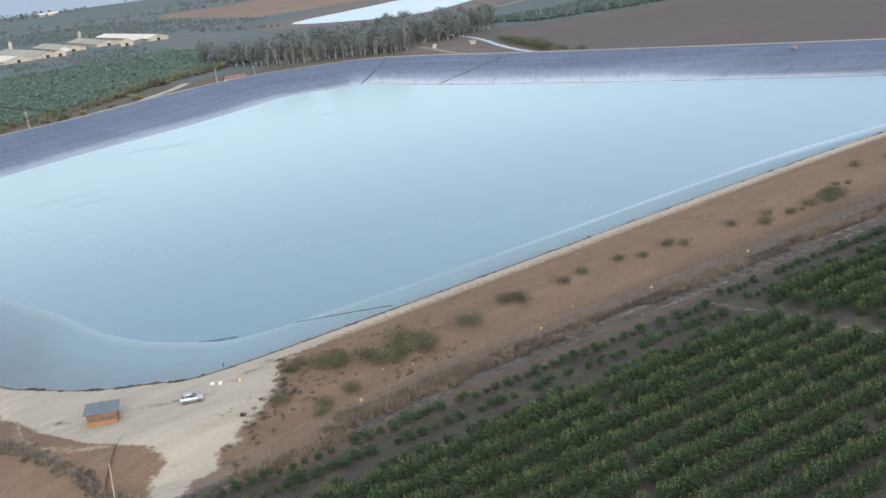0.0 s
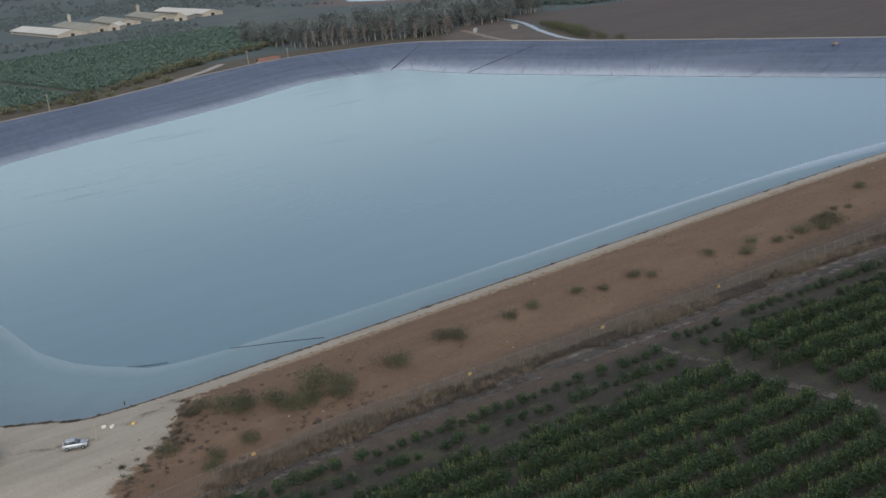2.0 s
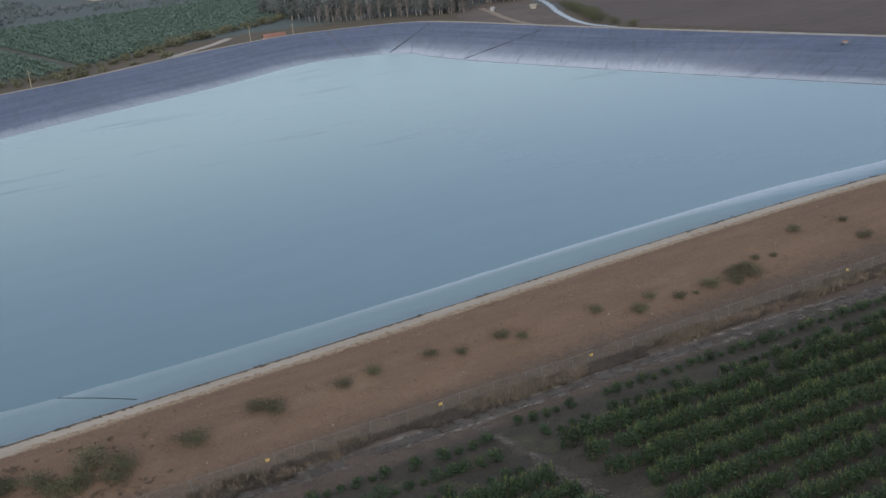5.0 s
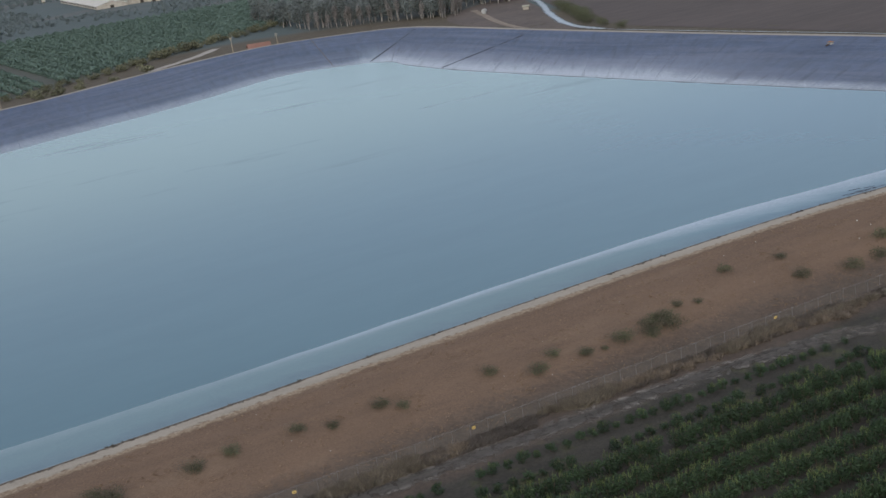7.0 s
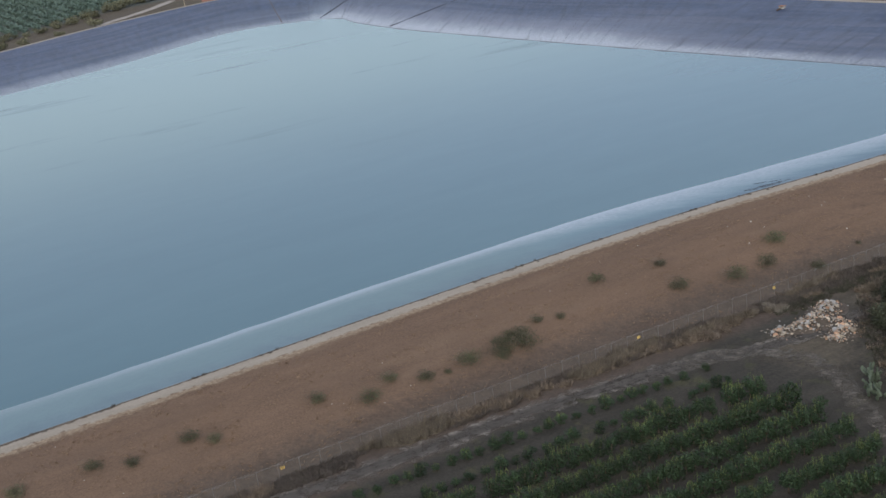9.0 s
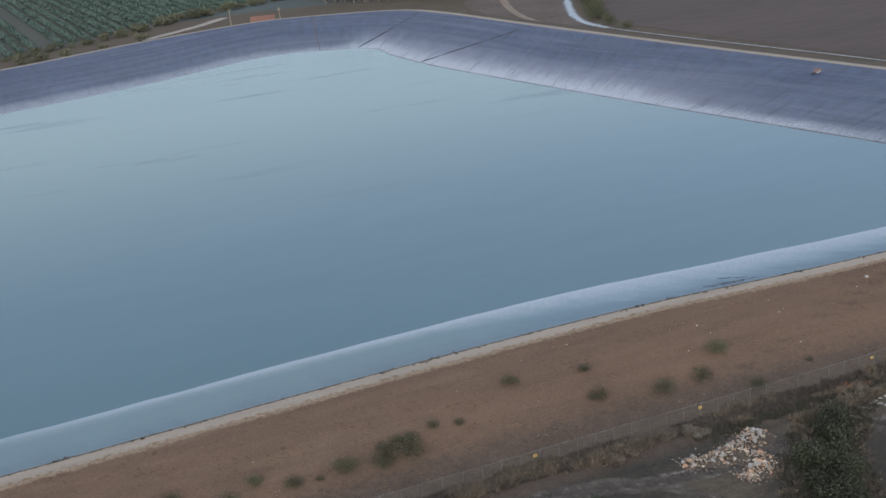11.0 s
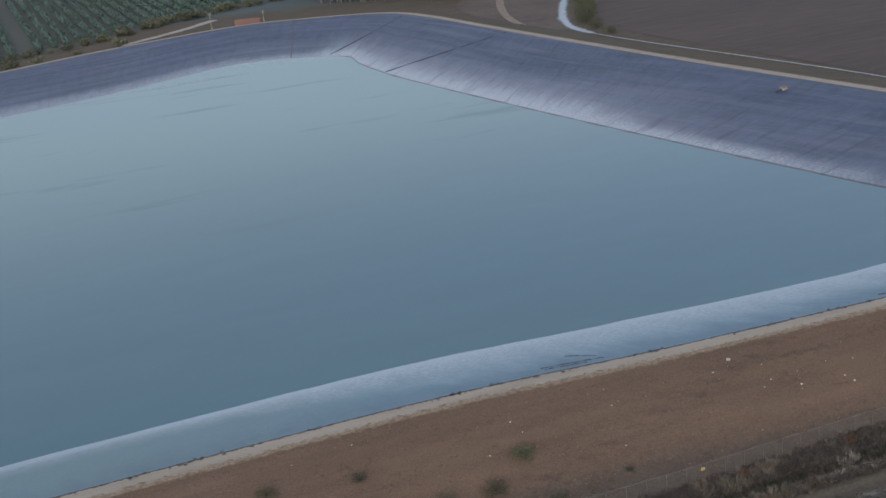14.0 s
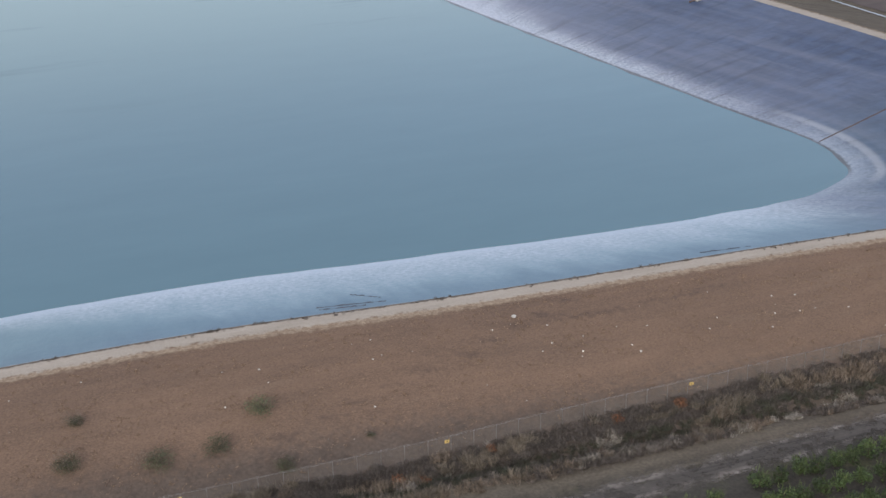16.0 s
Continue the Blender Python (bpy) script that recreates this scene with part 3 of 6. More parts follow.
l.new(there.outputs[0], dark_.inputs["Fac"])
l.new(far_tone.outputs[0], dark_.inputs["Color1"])
dark_.inputs["Color2"].default_value = (0.045, 0.085, 0.085, 1)
l.new(dark_.outputs[0], n["Principled BSDF"].inputs["Base Color"])
dull = n.new("ShaderNodeMapRange")
dull.inputs["From Max"].default_value, dull.inputs["To Min"].default_value, dull.inputs["To Max"].default_value = 0.55, 0.42, 0.1
l.new(there.outputs[0], dull.inputs["Value"])
l.new(dull.outputs[0], n["Principled BSDF"].inputs["Specular IOR Level"])
bm = bmesh.new()
rim = [bm.verts.new((*(SHORE[i] + (CREST[i] - SHORE[i]) * 0.05).xy, WATER_Z)) for i in range(COUNT)]
bm.faces.new(rim)
bmesh.ops.triangulate(bm, faces=bm.faces[:])
water = tagged(part("water", bm, M_WATER), "calm turquoise-grey reservoir water reflecting the evening sky", "water", kind="structure")


# ---- ground cover: fields, tracks and far water laid on the plain ----
def sheet(name, pts, material, z, label, category):
    bm = bmesh.new()
    bm.faces.new([bm.verts.new((x, y, z)) for x, y in pts])
    bmesh.ops.triangulate(bm, faces=bm.faces[:])
    bm.normal_update()
    for f in bm.faces:
        if f.normal.z < 0:
            f.normal_flip()
    return tagged(part(name, bm, material), label, category, kind="structure")


def ragged(name, a_, b_, rough=0.95, stretch=(0.12, 2.4, 1), fray=0.0, ruts=False):
    """A track's surface that frays out into the ground at its edges."""
    m = mat(name, a_, b_, 0.3, 1.4, rough, 0.4, stretch=stretch)
    n, l = m.node_tree.nodes, m.node_tree.links
    uv = n.new("ShaderNodeUVMap")
    uv.uv_map = "across"
    sep = n.new("ShaderNodeSeparateXYZ")
    l.new(uv.outputs[0], sep.inputs[0])
    geo = n.new("ShaderNodeNewGeometry")
    t = n.new("ShaderNodeTexNoise")
    t.inputs["Scale"].default_value, t.inputs["Detail"].default_value, t.inputs["Roughness"].default_value = 0.55, 7, 0.7
    l.new(geo.outputs["Position"], t.inputs["Vector"])
    # two wheel ruts stay bare, the middle and the verges grow over
    dist = n.new("ShaderNodeMath")
    dist.operation = "MULTIPLY_ADD"
    l.new(t.outputs["Fac"], dist.inputs[0])
    dist.inputs[1].default_value = 1.5
    l.new(sep.outputs["Y"], dist.inputs[2])
    r = n.new("ShaderNodeMapRange")
    r.interpolation_type = "SMOOTHSTEP"
    r.inputs["From Min"].default_value, r.inputs["From Max"].default_value = 0.84 - fray, 1.45 - fray
    l.new(dist.outputs[0], r.inputs["Value"])
    if ruts:
        off, near_, wob = n.new("ShaderNodeMath"), n.new("ShaderNodeMath"), n.new("ShaderNodeMath")
        off.operation, near_.operation, wob.operation = "SUBTRACT", "ABSOLUTE", "MULTIPLY_ADD"
        l.new(sep.outputs["Y"], off.inputs[0])
        off.inputs[1].default_value = 0.5
        l.new(off.outputs[0], near_.inputs[0])
        l.new(t.outputs["Fac"], wob.inputs[0])
        wob.inputs[1].default_value = 0.6
        l.new(near_.outputs[0], wob.inputs[2])
        k = n.new("ShaderNodeMapRange")
        k.inputs["From Min"].default_value, k.inputs["From Max"].default_value = 0.34, 0.54
        k.inputs["To Min"].default_value, k.inputs["To Max"].default_value = 1.1, 0.45
        l.new(wob.outputs[0], k.inputs["Value"])
        hsv = n.new("ShaderNodeHueSaturation")
        l.new(n["Principled BSDF"].inputs["Base Color"].links[0].from_socket, hsv.inputs["Color"])
        l.new(k.outputs[0], hsv.inputs["Value"])
        l.new(hsv.outputs[0], n["Principled BSDF"].inputs["Base Color"])
    tr, mx, out = n.new("ShaderNodeBsdfTransparent"), n.new("ShaderNodeMixShader"), n["Material Output"]
    l.new(r.outputs[0], mx.inputs[0])
    l.new(n["Principled BSDF"].outputs[0], mx.inputs[1])
    l.new(tr.outputs[0], mx.inputs[2])
    l.new(mx.outputs[0], out.inputs["Surface"])
    return m


def ribbon(name, pts, width, material, z, label, category, per=6, drape=False):
    line = spline([(x, y, 0) for x, y in pts], per, closed=False)
    bm = bmesh.new()
    lay = bm.loops.layers.uv.new("across")
    row = []
    cross = (-1, -0.6, -0.2, 0.2, 0.6, 1)
    for i, p in enumerate(line):
        d = line[min(i + 1, len(line) - 1)] - line[max(i - 1, 0)]
        s = Vector((-d.y, d.x, 0)).normalized() * width / 2 * (1 + 0.25 * noise.noise(p * 0.11))
        q = [p + s * k for k in cross]
        row.append([bm.verts.new((v.x, v.y, z + (ground_at(v.x, v.y) if drape else 0))) for v in q])
    for a_, b_ in zip(row, row[1:]):
        for k in range(5):
            f = bm.faces.new((a_[k + 1], a_[k], b_[k], b_[k + 1]))
            f.smooth = True
            for lp, u_ in zip(f.loops, (cross[k + 1], cross[k], cross[k], cross[k + 1])):
                lp[lay].uv = (0, abs(u_))
    bm.normal_update()
    return tagged(part(name, bm, material), label, category, kind="structure")


M_RUT = ragged("rutted_track", (0.095, 0.085, 0.074), (0.24, 0.212, 0.185), ruts=True)
M_LANE = ragged("overgrown_lane", (0.046, 0.042, 0.036), (0.19, 0.168, 0.142), stretch=(1, 1, 1), fray=0.18)
M_CANALEDGE = ragged("rippled_canal_water", (0.24, 0.28, 0.31), (0.42, 0.46, 0.49), 0.35, (1, 1, 1), fray=-0.15)
M_GROVE = mat("grove_floor", (0.062, 0.07, 0.06), (0.095, 0.098, 0.082), 0.02, 0.3, 0.95, 0)
sheet("ploughed_field", [(395, 552), (372, 500), (345, 440), (322, 385), (314, 350), (318, 300), (326, 200), (340, 60), (700, -50), (1000, 330), (745, 470), (630, 490), (550, 493), (465, 516)], M_FIELD, 0.10, "brown ploughed field in faint furrows", "field")
sheet("grove_floor", [(-300, 540), (0, 532), (60, 528), (113, 560), (150, 590), (205, 624), (290, 664), (420, 720), (400, 860), (265, 880), (0, 885), (-300, 890)], M_GROVE, 0.08, "dark grassy floor of a citrus grove", "field")
M_POND = mat("far_pond_water", (0.16, 0.19, 0.21), (0.22, 0.25, 0.28), 0.03, 0.3, 0.18, 0)
M_FALLOW = mat("brown_fallow", (0.095, 0.08, 0.074), (0.145, 0.118, 0.104), 0.008, 0.06, 0.95, 0)


def rounded(pts, grow=1.0):
    line = spline([(x, y, 0) for x, y in pts], 5)
    mid = sum(line, Vector()) / len(line)
    return [tuple((mid + (p - mid) * grow).xy) for p in line]


POND = [(524, 976), (618, 1020), (705, 1053), (868, 1137), (938, 1152), (966, 1132), (930, 1072), (860, 990), (787, 921), (702, 876), (604, 822), (545, 812), (516, 890)]
BASIN = [(828, 857), (890, 920), (960, 985), (1072, 1070), (1060, 1045), (1007, 1001), (930, 928), (860, 866)]
sheet("far_field", rounded([(640, 1190), (645, 1330), (720, 1660), (945, 1705), (1340, 1900), (1500, 1850), (1300, 1500), (1180, 1390), (1090, 1290), (900, 1190)]), M_DRY, 0.10, "pale fallow field in the distance", "field")
sheet("pond_bank", rounded([(480, 990), (600, 1075), (800, 1180), (980, 1230), (1110, 1190), (1030, 1085), (900, 960), (760, 850), (640, 770), (540, 735), (490, 830)]), M_FALLOW, 0.12, "bare brown banks round a far pond", "ground")
sheet("far_pond", rounded(POND), M_POND, 0.25, "bright far pond reflecting the sky", "pond")
sheet("far_basin", rounded(BASIN), M_POND, 0.25, "small far pool reflecting the sky", "pond")
ribbon("farm_road", [(549, 729), (600, 733), (651, 750), (746, 810), (869, 916), (960, 1010), (1010, 1075), (1060, 1120), (1171, 1181), (1196, 1155)], 8, M_TRACK, 0.3, "pale far dirt road", "road")
ribbon("canal", [(402, 580), (392, 556), (375, 512), (356, 476), (340, 449), (325, 421), (313, 396), (305, 372), (303, 349)], 7.0, M_CANALEDGE, 0.2, "pale water of a winding drainage canal", "canal")
ribbon("ditch_water", [(303, 349), (305, 327), (309, 296), (317, 243), (324, 190), (330, 100)], 1.5, M_CANALEDGE, 0.2, "thin bright water in a ditch", "ditch")
ribbon("dirt_track", [(-140, -6), (-80, -4), (-50, -3.5), (0, -4.5), (32, -5.5), (56, -7), (76, -10), (84, -13), (110, -15.5), (156, -15.2), (189, -14), (260, -12), (330, -10)], 8.5, M_RUT, 0.07, "rutted dirt track between the fence and the orchard", "track", drape=True)
ribbon("orchard_lane", [(-19, -7), (-19, -23), (-18.5, -40), (-18, -55), (-17, -90)], 6.5, M_LANE, 0.10, "dusty lane between two orchard blocks", "track", drape=True)
ribbon("rubble_track", [(72, -9), (82, -13), (87, -21), (84, -31), (78, -44), (74, -60)], 10.0, M_LANE, 0.12, "dusty track curving past the rubble", "track", drape=True)
ribbon("side_track", [(128, 527), (138, 535), (152, 545), (168, 558), (186, 577)], 6.0, M_PALETRACK, 0.15, "pale dirt track along the grove", "track")


# ---- plants ----
def leaf_ball(bm, rnd, centre, radii, count, size, droop=0.0):
    """Many small leaf sprays scattered in an uneven shell."""
    c = Vector(centre)
    for _ in range(count):
        d = Vector((rnd.gauss(0, 1), rnd.gauss(0, 1), rnd.gauss(0, 1))).normalized()
        k = rnd.uniform(0.55, 1.0) * (1 + 0.25 * noise.noise(d * 2.2 + c))
        p = c + Vector((d.x * radii[0] * k, d.y * radii[1] * k, d.z * radii[2] * k))
        t = Vector((rnd.gauss(0, 1), rnd.gauss(0, 1), rnd.gauss(0, 0.6))).normalized()
        o = d.cross(t).normalized()
        s = size * rnd.uniform(0.6, 1.4)
        up = (d * 0.5 + t * 0.5 - Vector((0, 0, droop))).normalized()
        v = [bm.verts.new(p + o * s * 0.45), bm.verts.new(p + up * s), bm.verts.new(p - o * s * 0.45), bm.verts.new(p - up * s * 0.5 + d * s * 0.15)]
        bm.faces.new(v)


def tree_meshes(kind, seed, high, wide, leaves, size, material, trunk_r, bare=0.25, shoots=0, bark=None):
    """Trunk and crown meshes of one plant."""
    rnd = random.Random(seed)
    bt = bmesh.new()
    top = high * 0.7
    bend = [Vector((rnd.uniform(-0.06, 0.06) * high, rnd.uniform(-0.06, 0.06) * high, 0)) for _ in range(2)]
    rod(bt, (0, 0, -0.15), bend[0] * 0.5 + Vector((0, 0, top * 0.4)), trunk_r, trunk_r * 0.75, 7)
    rod(bt, bend[0] * 0.5 + Vector((0, 0, top * 0.38)), bend[0] + Vector((0, 0, top)), trunk_r * 0.75, trunk_r * 0.3, 6)
    bc = bmesh.new()
    lumps = max(4, int(leaves / 70))
    for q in range(lumps):
        an = q * 2.4 + rnd.uniform(-0.5, 0.5)
        rr = wide * 0.5 * rnd.uniform(0.25, 0.72)
        c = Vector((math.cos(an) * rr, math.sin(an) * rr, high * rnd.uniform(bare + 0.18, 0.82)))
        rod(bt, (0, 0, top * rnd.uniform(0.3, 0.6)), c, trunk_r * 0.35, trunk_r * 0.12, 5)
        leaf_ball(bc, rnd, c, (wide * 0.3, wide * 0.3, high * (1 - bare) * 0.27), leaves // lumps, size)
    # upright shoots standing above the crown
    for q in range(shoots):
        an, rr = rnd.uniform(0, 6.28), wide * 0.42 * math.sqrt(rnd.random())
        p = Vector((math.cos(an) * rr, math.sin(an) * rr, high * rnd.uniform(0.7, 0.86)))
        d = Vector((rnd.gauss(0, 0.18), rnd.gauss(0, 0.18), 1)).normalized()
        for k in range(6):
            s = size * rnd.uniform(0.6, 1.0)
            o = Vector((rnd.gauss(0, 1), rnd.gauss(0, 1), 0)).normalized() * s * 0.4
            b0 = p + d * k * high * 0.045
            bc.faces.new([bc.verts.new(v) for v in (b0 - o, b0 + d * s * 0.3 - o * 0.2, b0 + d * s * 1.2 + o * 0.6, b0 + o)]).material_index = 1
    out = []
    for nm, b_, m in (("trunk", bt, bark or M_BARK), ("crown", bc, material)):
        me = bpy.data.meshes.new(kind + "_" + nm)
        b_.to_mesh(me)
        b_.free()
        me.materials.append(m)
        if shoots and nm == "crown":
            me.materials.append(M_SHOOT)
        out.append(me)
    return out


def plant(name, meshes, at, scale, turn, label, category, group, tall=1.0):
    root = new(name)
    root.empty_display_size = 0.3
    root.matrix_world = Matrix.LocRotScale(at, Euler((0, 0, turn)), (scale, scale, scale * tall))
    for nm, me in zip(("trunk", "crown"), meshes):
        ob = new(nm, me)
        ob.parent = root
    return tagged(root, label, category, group)


CITRUS = [tree_meshes("citrus", 10 + s, 3.0, 2.25, 680, 0.18, M_LEAF, 0.09, 0.0, shoots=(5, 14, 24, 3, 18, 10)[s]) for s in range(6)]
M_LITLEAF = leafy("young_citrus_leaves", (0.026, 0.044, 0.015), (0.062, 0.086, 0.028))
LITCITRUS = [tree_meshes("young_citrus", 16 + s, 2.8, 2.6, 700, 0.19, M_LITLEAF, 0.09, 0.0, shoots=14) for s in range(3)]
rng = random.Random(11)


def merge(name, items, label, category):
    """Many copies of (mesh, pose) in one object of kind stuff."""
    groups = {}
    for me, m in items:
        groups.setdefault(me, []).append(m)
    co, loops, starts, slots, mats, base = [], [], [], [], [], 0
    at = 0
    for me, ms in groups.items():
        n = len(me.vertices)
        v = np.empty(n * 3, np.float32)
        me.vertices.foreach_get("co", v)
        v = np.c_[v.reshape(-1, 3), np.ones(n, np.float32)]
        lp = np.empty(len(me.loops), np.int32)
        me.loops.foreach_get("vertex_index", lp)
        st = np.empty(len(me.polygons), np.int32)
        me.polygons.foreach_get("loop_start", st)
        for mt in me.materials:
            if mt not in mats:
                mats.append(mt)
        own = np.empty(len(me.polygons), np.int32)
        me.polygons.foreach_get("material_index", own)
        own = np.array([mats.index(mt) for mt in me.materials], np.int32)[own]
        for m in ms:
            co.append(v @ np.array(m, np.float32).T[:, :3])
            loops.append(lp + base)
            starts.append(st + at)
            slots.append(own)
            base += n
            at += len(lp)
    co, loops, starts, slots = (np.concatenate(q) for q in (co, loops, starts, slots))
    me = bpy.data.meshes.new(name)
    me.vertices.add(len(co))
    me.vertices.foreach_set("co", co.ravel())
    me.loops.add(len(loops))
    me.loops.foreach_set("vertex_index", loops)
    me.polygons.add(len(starts))
    me.polygons.foreach_set("loop_start", starts)
    for mt in mats:
        me.materials.append(mt)
    me.polygons.foreach_set("material_index", slots)
    me.update(calc_edges=True)
    return tagged(new(name, me), label, category, kind="stuff")


def stand(x, y, z, s=1.0, turn=None, rnd=rng, tall=1.0):
    return Matrix.LocRotScale((x, y, z), Euler((0, 0, rnd.uniform(0, 6.28) if turn is None else turn)), (s, s, s * tall))


def rows_of(x0, x1, y0, rows, gap, tilt, step, young_rows=2):
    out = []
    for r in range(rows):
        x = x0 + rng.uniform(0, 1.5)
        while x < x1:
            young = r < young_rows
            if rng.random() > (0.1 if young else 0.025):
                out.append((x, y0 - gap * r + tilt * (x - x1) + rng.uniform(-0.25, 0.25), rng.uniform(0.45, 0.9) if young else rng.uniform(0.86, 1.16), young))
            x += step * rng.uniform(0.85, 1.15) * (1.4 if young else 1.0)
    return out


# the block by the rubble and the block at the far end of the dam: tree by tree; the rest of the grove: joined
single = rows_of(-14.5, 75, -13.2, 12, 5.7, -0.03, 1.7)
single = [q for q in single if q[0] < 75 - max(0.0, -40 - q[1]) * 0.3]
lit = rows_of(169, 240, -20.0, 1, 4.3, 0, 2.7, 0) + rows_of(166.5, 240, -24.2, 1, 4.3, 0, 2.7, 0) + rows_of(160, 240, -28.4, 2, 4.3, 0, 2.7, 0)
lit += [(x, y, 0.82 + 0.05 * (k % 3), False) for k, (x, y) in enumerate(((143.6, -18.6), (147.5, -19.4), (151.7, -20.2), (155.3, -20.7), (158.4, -21.3), (161.6, -21.8)))]
for x, y, s, young in lit:
    plant("citrus_tree", rng.choice(LITCITRUS), (x, y, ground_at(x, y)), s * 0.95, rng.uniform(0, 6.28), "round yellow-green citrus tree in a row by the ditch", "tree", "young orchard trees", 0.86)
for x, y, s, young in single[:170]:
    plant("citrus_tree", rng.choice(CITRUS), (x, y, ground_at(x, y)), s * (1.2 if young else 1.0), rng.uniform(0, 6.28),
          "young low citrus tree in a sparse row" if young else "dense dark green citrus tree in a hedged row", "tree", "orchard trees", 0.62 if young else 1.0)
rest = [(x, y, s * (1.2 if young else 1.0), 0.62 if young else 1.0) for x, y, s, young in single[170:] + rows_of(-125, -21.5, -13.0, 13, 5.55, -0.04, 1.65, 3)]
merge("citrus_rows", [(me, stand(x, y, ground_at(x, y), s, tall=tall)) for x, y, s, tall in rest for me in rng.choice(CITRUS)], "hedged rows of dark green citrus trees", "orchard")

# ---- far groves, woods and hedges ----
rng = random.Random(21)


def clump(seed, r, h, count, size, material):
    bm = bmesh.new()
    leaf_ball(bm, random.Random(seed), (0, 0, h * 0.5), (r, r, h * 0.5), count, size)
    me = bpy.data.meshes.new("clump")
    bm.to_mesh(me)
    bm.free()
    me.materials.append(material)
    return me


# grove and belt leaves carry the same painted haze
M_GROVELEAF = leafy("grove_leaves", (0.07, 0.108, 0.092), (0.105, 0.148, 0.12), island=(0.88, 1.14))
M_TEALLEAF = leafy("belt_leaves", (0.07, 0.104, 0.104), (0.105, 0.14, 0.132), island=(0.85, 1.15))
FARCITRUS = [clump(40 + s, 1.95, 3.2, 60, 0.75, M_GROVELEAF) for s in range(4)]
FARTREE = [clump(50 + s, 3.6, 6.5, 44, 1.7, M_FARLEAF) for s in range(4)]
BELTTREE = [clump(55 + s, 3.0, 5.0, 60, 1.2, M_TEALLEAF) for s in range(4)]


def grove_edge(x):
    return np.interp(x, [-320, 0, 58, 113, 150, 205, 290, 420], [545, 537, 533, 566, 594, 628, 668, 725])


items = []
x = -310.0
while x < 330:
    if not (75 < x < 86):
        y = grove_edge(x) + 2
        while y < 876:
            if rng.random() > 0.03:
                items.append((rng.choice(FARCITRUS), stand(x + rng.uniform(-0.3, 0.3), y, 0, rng.uniform(0.8, 1.15))))
            y += 2.7
    x += 7.4
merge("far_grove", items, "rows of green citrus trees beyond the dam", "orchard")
items = []
for _ in range(9000):
    x, y = rng.uniform(-450, 640), rng.uniform(895, 1700)
    x = round(x / 11) * 11 + rng.uniform(-1.5, 1.5)
    if 215 < x < 480 and 1035 < y < 1330 or (x > 505 and y < 1130) or (x > 600 and y < 1700 and x > 0.45 * y) or noise.noise(Vector((x * 0.006, y * 0.004, 7))) < -0.22:
        continue
    items.append((rng.choice(FARTREE), stand(x, y, 0, rng.uniform(0.3, 0.6))))
for _ in range(3000):
    x = rng.uniform(462, 1150)
    lo = np.interp(x, [440, 547, 627, 745, 1075, 1150], [545, 505, 502, 480, 694, 760])
    hi = np.interp(x, [462, 551, 640, 745, 1104, 1150], [606, 592, 660, 735, 1031, 1040])
    items.append((rng.choice(BELTTREE), stand(x, rng.uniform(lo + 5, hi), 0, rng.uniform(0.6, 1.0))))
for _ in range(4500):
    x, y = rng.uniform(-300, 2600), rng.uniform(1700, 4200)
    if noise.noise(Vector((x * 0.002, y * 0.0015, 4))) > -0.1:
        items.append((rng.choice(FARTREE), stand(x, y, 0, rng.uniform(0.7, 1.2))))
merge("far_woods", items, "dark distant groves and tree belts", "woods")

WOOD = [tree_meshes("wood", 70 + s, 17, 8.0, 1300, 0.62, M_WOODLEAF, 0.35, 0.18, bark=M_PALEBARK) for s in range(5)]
M_POPLAR = leafy("bare_poplar_twigs", (0.13, 0.118, 0.11), (0.21, 0.19, 0.178), island=(0.8, 1.25))
POPLAR = [tree_meshes("poplar", 80 + s, 15, 3.6, 420, 0.5, M_POPLAR, 0.22, 0.1, bark=M_PALEBARK) for s in range(3)]
for q in range(26):
    x = rng.uniform(248, 335)
    y = np.interp(x, [250, 287, 312, 340], [580, 548, 508, 542]) - rng.uniform(0, 4)
    plant("poplar_tree", rng.choice(POPLAR), (x, y, 0), rng.uniform(0.6, 1.0), rng.uniform(0, 6.28), "slender half-bare grey poplar at the wood's edge", "tree", "poplars by the wood")
for q in range(240):
    x = rng.uniform(250, 432)
    lo = np.interp(x, [250, 287, 312, 340, 365, 432], [585, 553, 512, 546, 530, 553])
    y = lo + rng.uniform(0, 1) ** 2.2 * 110
    plant("eucalyptus_tree", rng.choice(WOOD), (x, y, 0), rng.uniform(0.65, 1.15), rng.uniform(0, 6.28),
          "tall dark eucalyptus with a pale trunk in a dense wood", "tree", "wood beyond the dam")
for q in range(62):
    x = 436 + q * 8.6 + rng.uniform(-2, 2)
    y = np.interp(x, [430, 465, 547, 627, 745, 1000], [549, 518, 496, 494, 473, 430]) + rng.uniform(-1, 4)
    plant("windbreak_tree", rng.choice(WOOD if q % 3 else POPLAR), (x, y, 0), rng.uniform(0.35, 0.6), rng.uniform(0, 6.28),
          "windbreak tree along a ploughed field", "tree", "windbreak")

